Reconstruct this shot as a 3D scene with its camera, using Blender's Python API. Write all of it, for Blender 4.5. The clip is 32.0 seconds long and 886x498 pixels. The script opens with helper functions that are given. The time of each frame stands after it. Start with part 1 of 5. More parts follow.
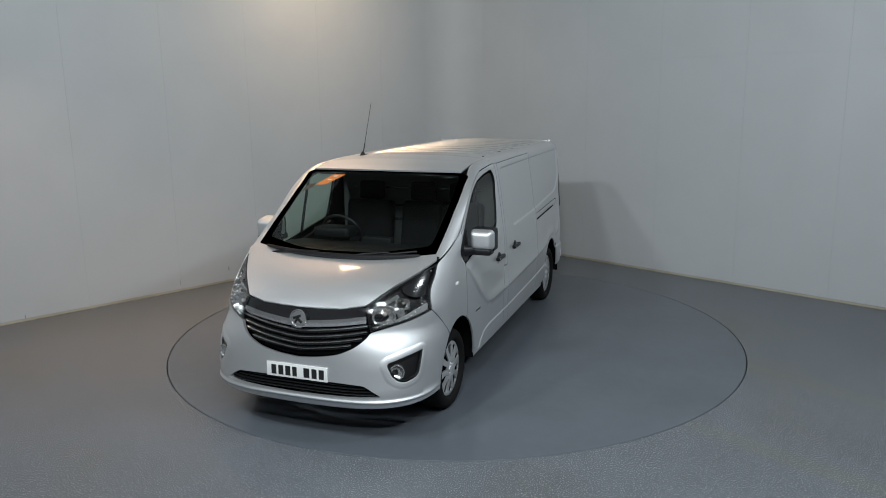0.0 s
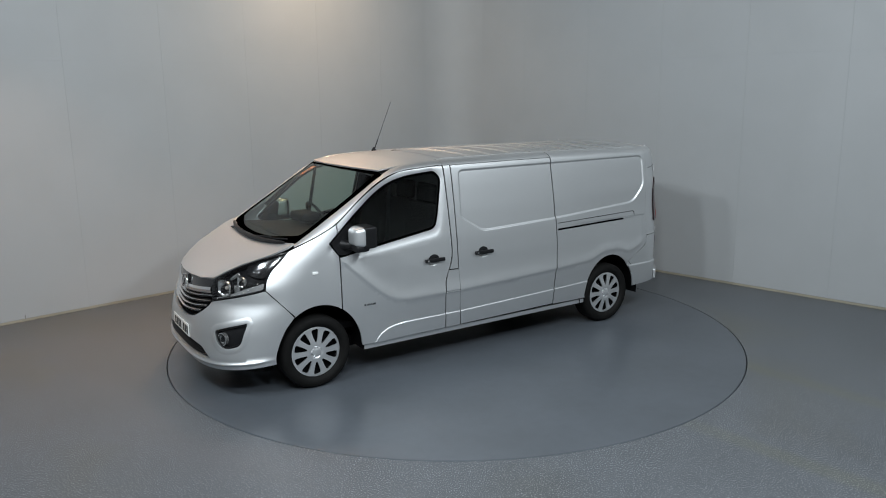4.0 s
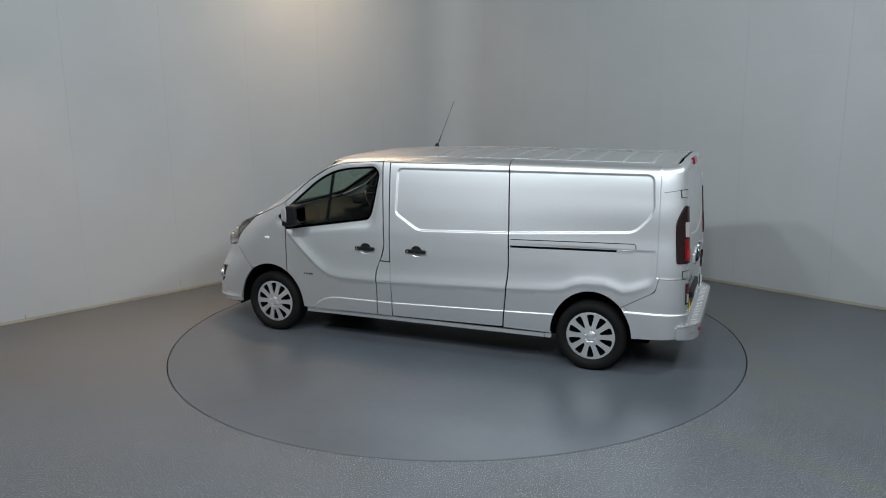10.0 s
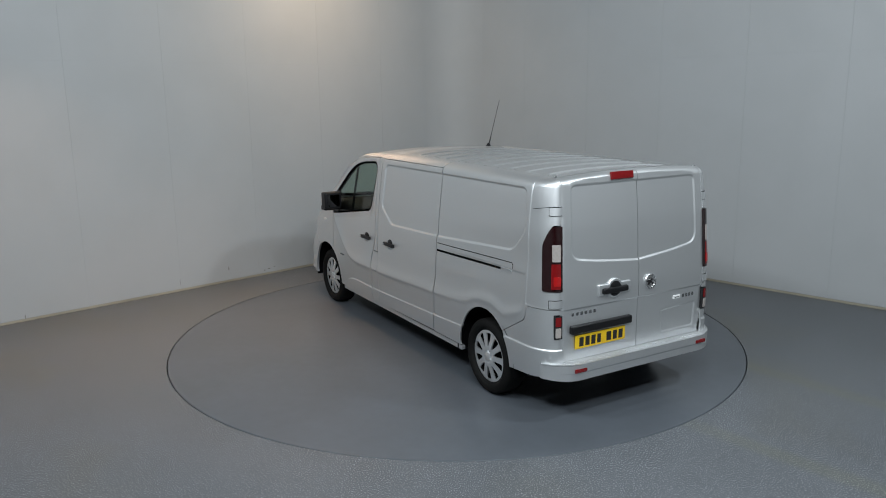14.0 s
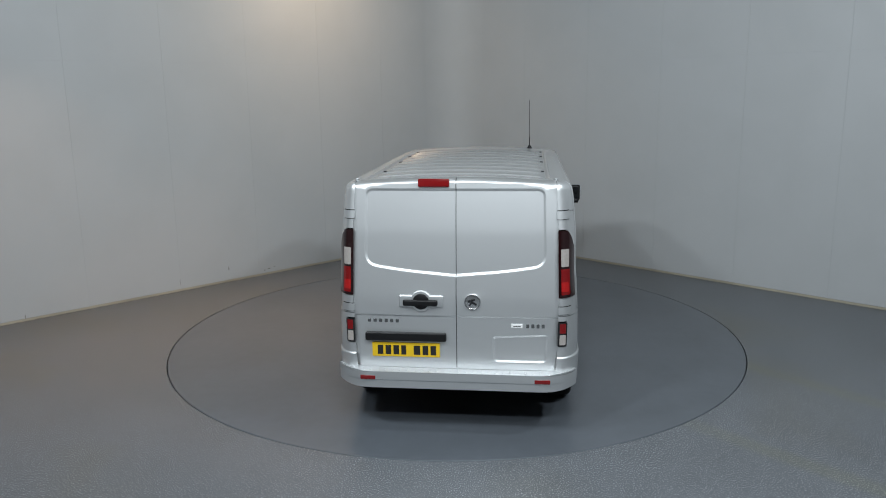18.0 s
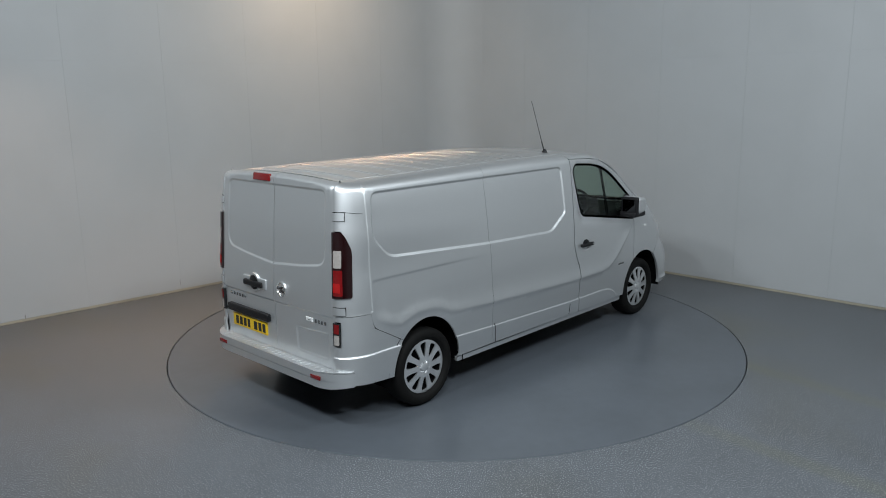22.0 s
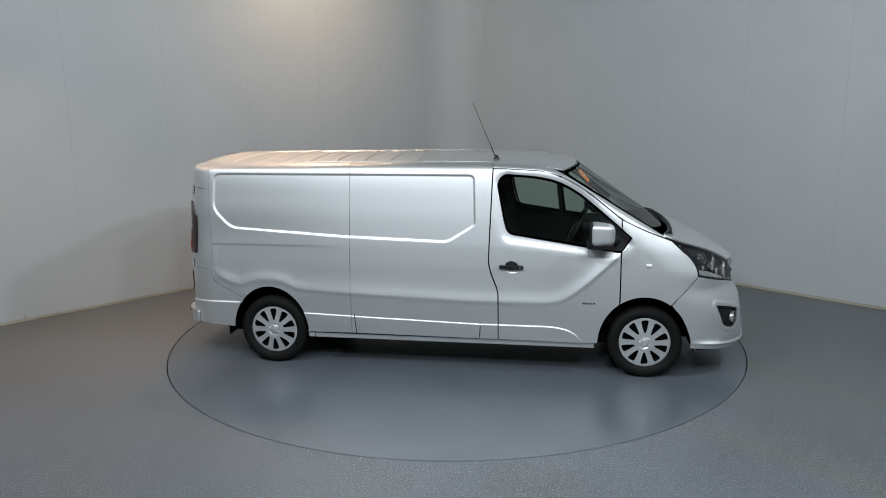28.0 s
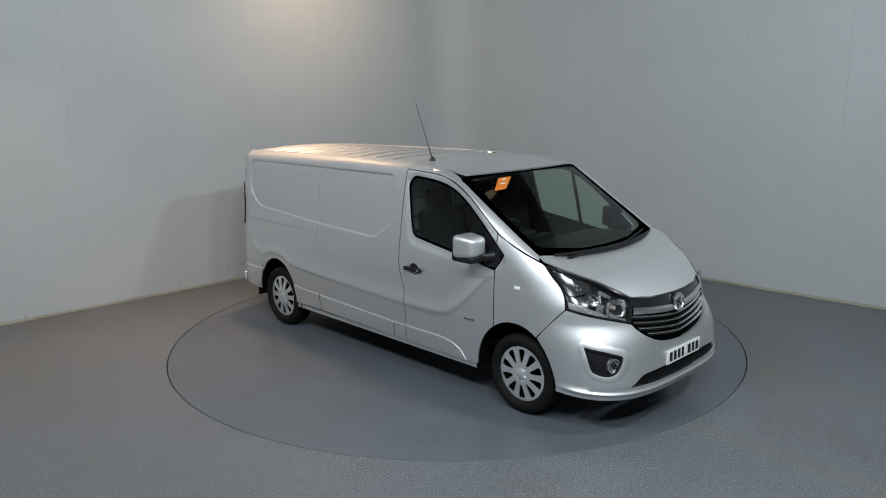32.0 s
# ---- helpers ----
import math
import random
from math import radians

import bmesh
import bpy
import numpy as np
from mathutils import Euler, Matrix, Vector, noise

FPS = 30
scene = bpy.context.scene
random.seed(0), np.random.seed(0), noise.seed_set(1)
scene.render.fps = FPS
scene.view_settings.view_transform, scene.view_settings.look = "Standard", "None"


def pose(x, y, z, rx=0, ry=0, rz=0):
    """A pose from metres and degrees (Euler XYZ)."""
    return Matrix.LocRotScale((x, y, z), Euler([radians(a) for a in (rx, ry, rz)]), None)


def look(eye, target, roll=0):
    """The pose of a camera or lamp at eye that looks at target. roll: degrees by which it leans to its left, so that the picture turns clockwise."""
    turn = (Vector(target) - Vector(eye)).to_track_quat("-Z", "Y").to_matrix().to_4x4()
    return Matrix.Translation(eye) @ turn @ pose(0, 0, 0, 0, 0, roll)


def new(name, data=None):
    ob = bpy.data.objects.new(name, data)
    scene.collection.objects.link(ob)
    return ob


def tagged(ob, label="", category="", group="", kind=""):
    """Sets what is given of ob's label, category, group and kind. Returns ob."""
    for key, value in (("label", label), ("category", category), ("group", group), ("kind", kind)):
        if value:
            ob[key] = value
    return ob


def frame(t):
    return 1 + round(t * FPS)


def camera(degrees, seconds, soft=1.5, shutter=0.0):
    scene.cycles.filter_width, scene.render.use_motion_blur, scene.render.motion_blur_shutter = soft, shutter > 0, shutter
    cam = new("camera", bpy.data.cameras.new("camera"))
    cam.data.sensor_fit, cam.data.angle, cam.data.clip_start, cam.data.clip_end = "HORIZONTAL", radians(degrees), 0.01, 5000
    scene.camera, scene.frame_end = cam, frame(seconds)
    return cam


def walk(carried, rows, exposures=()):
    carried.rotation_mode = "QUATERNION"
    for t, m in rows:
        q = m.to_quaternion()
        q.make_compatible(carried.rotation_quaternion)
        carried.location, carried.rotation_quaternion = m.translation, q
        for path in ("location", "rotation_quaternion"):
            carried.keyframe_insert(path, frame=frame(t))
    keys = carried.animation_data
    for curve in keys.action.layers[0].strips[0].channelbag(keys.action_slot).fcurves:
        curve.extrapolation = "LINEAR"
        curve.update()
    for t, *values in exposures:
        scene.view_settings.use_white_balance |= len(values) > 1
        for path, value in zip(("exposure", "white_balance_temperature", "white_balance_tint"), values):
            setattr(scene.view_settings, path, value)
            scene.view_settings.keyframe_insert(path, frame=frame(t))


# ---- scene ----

import mathutils

# ---- camera: stands still beside the turntable ----
cam = camera(60.73, 32.0, 1.0)
EYE = Vector((0.0, -7.916, 2.573))
YAW, PITCH, ROLL = radians(0.8645), radians(-11.786), -0.757
AHEAD = Vector((-math.sin(YAW) * math.cos(PITCH), math.cos(YAW) * math.cos(PITCH), math.sin(PITCH)))
stand = look(EYE, EYE + AHEAD, ROLL)
walk(cam, [(0.0, stand), (32.0, stand)], [(0.0, 0.0, 6500, 10), (32.0, 0.0, 6500, 10)])

# ---- light: studio floodlights and a warm wall lamp above the view ----
world = bpy.data.worlds.new("studio")
world.use_nodes = True
world.node_tree.nodes["Background"].inputs[0].default_value = (0.02, 0.02, 0.022, 1)
scene.world = world


def area(name, eye, target, w, h, watts, colour, spread=180):
    l = bpy.data.lights.new(name, "AREA")
    l.shape, l.size, l.size_y, l.energy, l.color = "RECTANGLE", w, h, watts, colour
    l.spread = radians(spread)
    ob = new(name, l)
    ob.matrix_world = look(eye, target)
    return ob


COOL, WARM = (0.865, 0.95, 1.0), (1.0, 0.74, 0.48)
for px, py, tx, ty, tz, watts in ((-3.9, -4.5, 2.0, 2.2, 1.7, 114), (-2.5, -5.4, 1.2, 1.6, 1.3, 116), (4.4, -3.7, -1.0, 0.6, 0.8, 138), (2.6, -6.8, -0.4, 1.0, 0.9, 104), (-0.5, -7.9, 0.3, 1.0, 0.9, 120), (1.0, -7.9, 0.0, 1.0, 0.9, 98)):
    area("floodlight", (px, py, 5.5), (tx, ty, tz), 0.42, 0.3, watts, COOL)
# overhead fill, added to brighten the floor; no known fixture hangs there
area("overhead_fill", (0.4, -5.8, 5.9), (0.4, -5.0, 0.0), 0.9, 0.6, 50, COOL, 130)
area("wall_lamp", (-1.15, 2.25, 4.75), (-2.1, 3.2, 2.9), 0.35, 0.35, 31, WARM)
area("downlight", (-2.0, 1.3, 4.75), (-1.9, 0.3, 0), 0.3, 0.3, 20, (1.0, 0.60, 0.34), 72)
area("downlight", (-4.1, -0.6, 4.75), (-4.0, -0.6, 0), 0.25, 0.25, 13, (1.0, 0.60, 0.34), 80)

# ---- materials ----


def material(name, base, rough=0.5, metal=0.0, coat=0.0, vary=0.06, grain=30.0, bump=0.0, bump_scale=200.0, stain_or_sheen=0.0, spec=0.5, glow=0.0):
    m = bpy.data.materials.new(name)
    m.use_nodes = True
    nt = m.node_tree
    b = nt.nodes["Principled BSDF"]
    b.inputs["Roughness"].default_value = rough
    b.inputs["Metallic"].default_value = metal
    b.inputs["Coat Weight"].default_value = coat
    b.inputs["Coat Roughness"].default_value = 0.07
    b.inputs["Specular IOR Level"].default_value = spec
    co = nt.nodes.new("ShaderNodeTexCoord")

    def noise_tex(scale, detail=4.0):
        n = nt.nodes.new("ShaderNodeTexNoise")
        n.inputs["Scale"].default_value, n.inputs["Detail"].default_value = scale, detail
        nt.links.new(co.outputs["Object"], n.inputs["Vector"])
        return n
    hi = [min(1, c * (1 + vary)) for c in base] + [1]
    lo = [c * (1 - vary) for c in base] + [1]
    mix = nt.nodes.new("ShaderNodeMix")
    mix.data_type = "RGBA"
    mix.inputs[6].default_value, mix.inputs[7].default_value = lo, hi
    n1 = noise_tex(grain)
    nt.links.new(n1.outputs["Fac"], mix.inputs[0])
    out = mix.outputs[2]
    if stain_or_sheen:
        n2 = noise_tex(1.3, 5)
        m2 = nt.nodes.new("ShaderNodeMix")
        m2.data_type, m2.blend_type = "RGBA", "MULTIPLY"
        m2.inputs[7].default_value = (1 - stain_or_sheen, 1 - stain_or_sheen, 1 - stain_or_sheen * 1.05, 1)
        r = nt.nodes.new("ShaderNodeValToRGB")
        r.color_ramp.elements[0].position, r.color_ramp.elements[1].position = 0.42, 0.68
        nt.links.new(n2.outputs["Fac"], r.inputs[0])
        nt.links.new(r.outputs[0], m2.inputs[0])
        nt.links.new(out, m2.inputs[6])
        out = m2.outputs[2]
    nt.links.new(out, b.inputs["Base Color"])
    if bump:
        n3 = noise_tex(bump_scale, 3)
        bp = nt.nodes.new("ShaderNodeBump")
        bp.inputs["Strength"].default_value, bp.inputs["Distance"].default_value = bump, 0.002
        nt.links.new(n3.outputs["Fac"], bp.inputs["Height"])
        nt.links.new(bp.outputs[0], b.inputs["Normal"])
    if glow:
        nt.links.new(out, b.inputs["Emission Color"])
        b.inputs["Emission Strength"].default_value = glow
    return m


def glass_material(name, tint, alpha, rough=0.02):
    m = bpy.data.materials.new(name)
    m.use_nodes = True
    nt = m.node_tree
    nt.nodes.remove(nt.nodes["Principled BSDF"])
    out = nt.nodes["Material Output"]
    tr = nt.nodes.new("ShaderNodeBsdfTransparent")
    tr.inputs[0].default_value = (*tint, 1)
    gl = nt.nodes.new("ShaderNodeBsdfGlossy")
    gl.inputs["Roughness"].default_value = rough
    lw = nt.nodes.new("ShaderNodeLayerWeight")
    lw.inputs[0].default_value = 0.5
    pw = nt.nodes.new("ShaderNodeMath")
    pw.operation = "POWER"
    pw.inputs[1].default_value = 4.0
    nt.links.new(lw.outputs["Facing"], pw.inputs[0])
    fr = nt.nodes.new("ShaderNodeMath")
    fr.operation = "MULTIPLY_ADD"
    fr.inputs[1].default_value, fr.inputs[2].default_value = 0.55, 0.042
    nt.links.new(pw.outputs[0], fr.inputs[0])
    mx = nt.nodes.new("ShaderNodeMixShader")
    nt.links.new(fr.outputs[0], mx.inputs[0])
    nt.links.new(tr.outputs[0], mx.inputs[1])
    nt.links.new(gl.outputs[0], mx.inputs[2])
    nt.links.new(mx.outputs[0], out.inputs[0])
    return m


TRACKS = ((0.784, 0.620, 1.49), (0.732, 0.682, -0.296))


def floor_material():
    m = material("speckled_vinyl", (0.086, 0.094, 0.104), 0.42, vary=0.12, grain=6, stain_or_sheen=0.12, spec=0.45)
    nt = m.node_tree
    b = nt.nodes["Principled BSDF"]
    co = nt.nodes.new("ShaderNodeTexCoord")
    v = nt.nodes.new("ShaderNodeTexNoise")
    v.inputs["Scale"].default_value, v.inputs["Detail"].default_value = 98, 3
    nt.links.new(co.outputs["Object"], v.inputs["Vector"])
    r = nt.nodes.new("ShaderNodeValToRGB")
    r.color_ramp.elements[0].position, r.color_ramp.elements[0].color = 0.545, (0, 0, 0, 1)
    r.color_ramp.elements[1].position, r.color_ramp.elements[1].color = 0.68, (1, 1, 1, 1)
    nt.links.new(v.outputs["Fac"], r.inputs[0])
    mix = nt.nodes.new("ShaderNodeMix")
    mix.data_type = "RGBA"
    mix.inputs[7].default_value = (0.45, 0.47, 0.495, 1)
    old = b.inputs["Base Color"].links[0].from_socket
    nt.links.new(old, mix.inputs[6])
    nt.links.new(r.outputs[0], mix.inputs[0])
    w = nt.nodes.new("ShaderNodeTexNoise")
    w.inputs["Scale"].default_value, w.inputs["Detail"].default_value, w.inputs["Distortion"].default_value = 0.55, 4, 0.6
    nt.links.new(co.outputs["Object"], w.inputs["Vector"])
    r2 = nt.nodes.new("ShaderNodeValToRGB")
    r2.color_ramp.elements[0].position, r2.color_ramp.elements[0].color = 0.50, (0, 0, 0, 1)
    r2.color_ramp.elements[1].position, r2.color_ramp.elements[1].color = 0.72, (0.75, 0.75, 0.75, 1)
    nt.links.new(w.outputs["Fac"], r2.inputs[0])
    worn = nt.nodes.new("ShaderNodeMix")
    worn.data_type, worn.blend_type = "RGBA", "MULTIPLY"
    worn.inputs[7].default_value = (1.0, 0.93, 0.78, 1)
    nt.links.new(r2.outputs[0], worn.inputs[0])
    nt.links.new(mix.outputs[2], worn.inputs[6])
    # two faint yellowed wheel tracks that lead to the turntable
    track = worn.outputs[2]
    for nx, ny, c0 in TRACKS:
        dot = nt.nodes.new("ShaderNodeVectorMath")
        dot.operation = "DOT_PRODUCT"
        dot.inputs[1].default_value = (nx, ny, 0)
        nt.links.new(co.outputs["Object"], dot.inputs[0])
        wob = nt.nodes.new("ShaderNodeMath")
        wob.operation = "MULTIPLY_ADD"
        wob.inputs[1].default_value = 0.16
        nt.links.new(w.outputs["Fac"], wob.inputs[0])
        nt.links.new(dot.outputs["Value"], wob.inputs[2])
        off = nt.nodes.new("ShaderNodeMath")
        off.operation = "SUBTRACT"
        off.inputs[1].default_value = c0 + 0.08
        nt.links.new(wob.outputs[0], off.inputs[0])
        ab = nt.nodes.new("ShaderNodeMath")
        ab.operation = "ABSOLUTE"
        nt.links.new(off.outputs[0], ab.inputs[0])
        mp = nt.nodes.new("ShaderNodeMapRange")
        mp.interpolation_type = "SMOOTHSTEP"
        mp.inputs[1].default_value, mp.inputs[2].default_value = 0.03, 0.15
        mp.inputs[3].default_value, mp.inputs[4].default_value = 0.36, 0.0
        nt.links.new(ab.outputs[0], mp.inputs[0])
        mk = nt.nodes.new("ShaderNodeMath")
        mk.operation = "MULTIPLY"
        nt.links.new(mp.outputs[0], mk.inputs[0])
        right = nt.nodes.new("ShaderNodeSeparateXYZ")
        nt.links.new(co.outputs["Object"], right.inputs[0])
        far = nt.nodes.new("ShaderNodeMapRange")
        far.inputs[1].default_value, far.inputs[2].default_value = 1.2, 2.2
        nt.links.new(right.outputs[0], far.inputs[0])
        nt.links.new(far.outputs[0], mk.inputs[1])
        tm = nt.nodes.new("ShaderNodeMix")
        tm.data_type, tm.blend_type = "RGBA", "MULTIPLY"
        tm.inputs[7].default_value = (1.12, 1.06, 0.70, 1)
        nt.links.new(mk.outputs[0], tm.inputs[0])
        nt.links.new(track, tm.inputs[6])
        track = tm.outputs[2]
    nt.links.new(track, b.inputs["Base Color"])
    bp = nt.nodes.new("ShaderNodeBump")
    bp.inputs["Strength"].default_value, bp.inputs["Distance"].default_value = 0.25, 0.002
    nt.links.new(v.outputs["Fac"], bp.inputs["Height"])
    nt.links.new(bp.outputs[0], b.inputs["Normal"])
    return m


PAINT = material("silver_paint", (0.690, 0.702, 0.710), 0.48, 0.88, 0.8, vary=0.10, grain=420)
BLACK = material("black_plastic", (0.008, 0.008, 0.009), 0.42, spec=0.3, vary=0.2, bump=0.15, bump_scale=600)
GLOSS = material("gloss_black", (0.012, 0.012, 0.013), 0.12, coat=0.5, vary=0.1)
DARK = material("dark_cavity", (0.004, 0.004, 0.0045), 0.9, spec=0.05, vary=0.2)
CHROME = material("chrome", (0.82, 0.82, 0.82), 0.14, 1.0, vary=0.03)
RUBBER = material("tyre_rubber", (0.008, 0.0078, 0.0076), 0.7, spec=0.12, vary=0.25, grain=12, bump=0.2, bump_scale=300)
TRIM = material("wheel_trim_silver", (0.70, 0.71, 0.72), 0.34, 0.75, 0.3, vary=0.06, grain=40)
SPARK = material("lamp_reflector", (0.88, 0.88, 0.87), 0.2, 0.9, vary=0.5, grain=55, bump=1.0, bump_scale=45)
LED = material("led_lens", (0.85, 0.85, 0.84), 0.1, 0.3, coat=1.0, vary=0.05)
SLAT = material("satin_chrome", (0.85, 0.85, 0.85), 0.27, 1.0, vary=0.05)
RED = material("red_lens", (0.17, 0.003, 0.004), 0.22, coat=0.5, vary=0.25, grain=60)
# brighter copy of the red lens, for the glow painted into its lower half
GLOWRED = material("red_lens_glow", (0.36, 0.008, 0.008), 0.2, coat=0.6, vary=0.3, grain=70)
DKRED = material("dark_red_lens", (0.012, 0.0015, 0.002), 0.12, coat=0.8, vary=0.25, grain=60)
CLEAR = material("clear_lamp_lens", (0.44, 0.40, 0.375), 0.15, 0.25, coat=0.6, vary=0.25, grain=70, bump=0.3, bump_scale=90)
WHITEP = material("white_plate", (0.80, 0.80, 0.78), 0.4, vary=0.02)
YELLOWP = material("yellow_plate", (0.72, 0.46, 0.012), 0.4, vary=0.03)
INK = material("black_ink", (0.012, 0.012, 0.012), 0.5, vary=0.1)
ORANGE = material("orange_sticker", (0.80, 0.20, 0.03), 0.5, vary=0.04)
FABRIC = material("seat_fabric", (0.007, 0.007, 0.0075), 0.9, spec=0.1, vary=0.3, grain=50, bump=0.4, bump_scale=500)
DASH = material("dashboard_plastic", (0.007, 0.007, 0.0075), 0.6, spec=0.2, vary=0.15, bump=0.2, bump_scale=500)
BULK = material("bulkhead_grey", (0.085, 0.086, 0.088), 0.6, vary=0.12, grain=5)
GLASS = glass_material("tinted_glass", (0.66, 0.76, 0.70), 0.5)
CLEARGLASS = glass_material("clear_glass", (0.93, 0.94, 0.94), 0.2)
BROWN = material("brown_sticker", (0.06, 0.03, 0.018), 0.5, vary=0.2)
SMOKED = material("smoked_lens", (0.33, 0.33, 0.33), 0.18, 0.4, coat=0.7, vary=0.5, grain=90, bump=0.4, bump_scale=120)
MIRROR = material("mirror_glass", (0.07, 0.072, 0.075), 0.03, 1.0, vary=0.01)
BADGE = material("satin_badge", (0.22, 0.225, 0.23), 0.25, 0.8, vary=0.1)
WHITE = material("white_plastic", (0.75, 0.75, 0.74), 0.4, vary=0.03)
WALLM = material("wall_paint", (0.405, 0.416, 0.424), 0.75, vary=0.015, grain=2.5, stain_or_sheen=0.04, bump=0.06, bump_scale=120, spec=0.3)
REARWALL = material("rear_wall_paint", (0.42, 0.425, 0.43), 0.75, vary=0.06, grain=2)
CEILM = material("ceiling_paint", (0.10, 0.095, 0.09), 0.8, vary=0.05, grain=2)
FLOORM = floor_material()
# the deck's blotchy colour holds scuffs and also imitates wavy reflections
TABLEM = material("turntable_vinyl", (0.096, 0.108, 0.124), 0.30, vary=0.10, grain=9, stain_or_sheen=0.12, bump=0.06, bump_scale=45, spec=0.5)

# ---- mesh helpers ----


def mesh_object(name, verts, faces, mat, parent=None, smooth=True, label=""):
    me = bpy.data.meshes.new(name)
    me.from_pydata([tuple(map(float, v)) for v in verts], [], [tuple(map(int, f)) for f in faces])
    me.materials.append(mat)
    if smooth:
        me.polygons.foreach_set("use_smooth", [True] * len(me.polygons))
    me.update()
    ob = new(name, me)
    if parent:
        ob.parent = parent
    if label:
        tagged(ob, label)
    return ob


def part(name, bm, mat, parent=None, label="", smooth=True, angle=35):
    bmesh.ops.recalc_face_normals(bm, faces=bm.faces)
    if smooth:
        for e in bm.edges:
            e.smooth = len(e.link_faces) == 2 and e.calc_face_angle(0) < radians(angle)
        for f in bm.faces:
            f.smooth = True
    me = bpy.data.meshes.new(name)
    bm.to_mesh(me)
    bm.free()
    me.materials.append(mat)
    ob = new(name, me)
    if parent:
        ob.parent = parent
    if label:
        tagged(ob, label)
    return ob


def box(bm, c, size, bevel=0.0, m=None, seg=2):
    """A bevelled box in bm, about c, turned by m."""
    r = bmesh.ops.create_cube(bm, size=1.0)
    vs = r["verts"]
    bmesh.ops.scale(bm, vec=size, verts=vs)
    if bevel:
        es = list({e for v in vs for e in v.link_edges})
        r = bmesh.ops.bevel(bm, geom=es, offset=bevel, segments=seg, affect="EDGES", profile=0.6)
        vs = list({v for f in r["faces"] for v in f.verts} | {v for v in vs if v.is_valid})
    bmesh.ops.transform(bm, matrix=Matrix.Translation(c) @ (m or Matrix()), verts=vs)
    return vs


def lathe(bm, profile, steps=48, m=None, cap=False):
    """Turns (radius, y) points about the y axis."""
    rings = []
    for r, y in profile:
        rings.append([bm.verts.new((m or Matrix()) @ Vector((r * math.cos(2 * math.pi * k / steps), y, r * math.sin(2 * math.pi * k / steps)))) for k in range(steps)])
    for a, b in zip(rings, rings[1:]):
        for k in range(steps):
            bm.faces.new((a[k], a[(k + 1) % steps], b[(k + 1) % steps], b[k]))
    if cap:
        bm.faces.new(rings[-1])
        bm.faces.new(rings[0][::-1])
    return rings


def tube(bm, pts, rad, steps=8):
    pts = [Vector(p) for p in pts]
    rings = []
    for i, p in enumerate(pts):
        d = (pts[min(i + 1, len(pts) - 1)] - pts[max(i - 1, 0)]).normalized()
        q = d.to_track_quat("Z", "Y")
        r = rad[i] if isinstance(rad, (list, tuple)) else rad
        rings.append([bm.verts.new(p + q @ Vector((r * math.cos(2 * math.pi * k / steps), r * math.sin(2 * math.pi * k / steps), 0))) for k in range(steps)])
    for a, b in zip(rings, rings[1:]):
        for k in range(steps):
            bm.faces.new((a[k], a[(k + 1) % steps], b[(k + 1) % steps], b[k]))
    bm.faces.new(rings[0][::-1])
    bm.faces.new(rings[-1])


def rounded(poly, r=0.03, n=5):
    """A closed outline with its corners rounded; a corner (u, v, r) has its own radius."""
    out = []
    N = len(poly)
    for i in range(N):
        p = np.array(poly[i][:2], float)
        rr = poly[i][2] if len(poly[i]) > 2 else r
        a, b = np.array(poly[i - 1][:2], float) - p, np.array(poly[(i + 1) % N][:2], float) - p
        la, lb = np.linalg.norm(a), np.linalg.norm(b)
        d = min(rr, la * 0.48, lb * 0.48)
        if d < 1e-4:
            out.append(tuple(p))
            continue
        p0, p1 = p + a / la * d, p + b / lb * d
        for k in range(n + 1):
            t = k / n
            out.append(tuple((1 - t) ** 2 * p0 + 2 * t * (1 - t) * p + t * t * p1))
    return out


def dense(poly, step, closed=True):
    P = np.array(poly, float)[:, :2]
    Q = np.vstack([P, P[:1]]) if closed else P
    out = []
    for a, b in zip(Q, Q[1:]):
        k = max(1, int(math.ceil(np.linalg.norm(b - a) / step)))
        out += [a + (b - a) * i / k for i in range(k)]
    if not closed:
        out.append(Q[-1])
    return np.array(out)


def inside(P, poly):
    poly = np.asarray(poly, float)[:, :2]
    x, y = P[:, 0][:, None], P[:, 1][:, None]
    a, b = poly, np.roll(poly, -1, 0)
    c = (a[None, :, 1] > y) != (b[None, :, 1] > y)
    with np.errstate(divide="ignore", invalid="ignore"):
        xx = (b[:, 0] - a[:, 0])[None] * (y - a[None, :, 1]) / (b[:, 1] - a[:, 1])[None] + a[None, :, 0]
    return (c & (x < xx)).sum(1) % 2 == 1


def line_distance(P, poly, closed=True):
    Q = np.asarray(poly, float)[:, :2]
    a, b = (Q, np.roll(Q, -1, 0)) if closed else (Q[:-1], Q[1:])
    out = np.full(len(P), 1e9)
    for p, q in zip(a, b):
        d = q - p
        L = d @ d
        if L < 1e-12:
            continue
        t = np.clip(((P - p) @ d) / L, 0, 1)
        out = np.minimum(out, np.linalg.norm(P - p - t[:, None] * d, axis=1))
    return out


def inset(loop, g):
    """Moves a dense closed loop inwards by g."""
    if not g:
        return loop
    nxt, prv = np.roll(loop, -1, 0), np.roll(loop, 1, 0)
    d = nxt - prv
    d /= np.maximum(np.linalg.norm(d, axis=1), 1e-9)[:, None]
    area2 = np.sum(loop[:, 0] * nxt[:, 1] - nxt[:, 0] * loop[:, 1])
    nrm = np.stack([-d[:, 1], d[:, 0]], 1) * (1 if area2 > 0 else -1)
    return loop + nrm * g


def smoothstep(a, b, x):
    t = np.clip((x - a) / (b - a), 0, 1)
    return t * t * (3 - 2 * t)


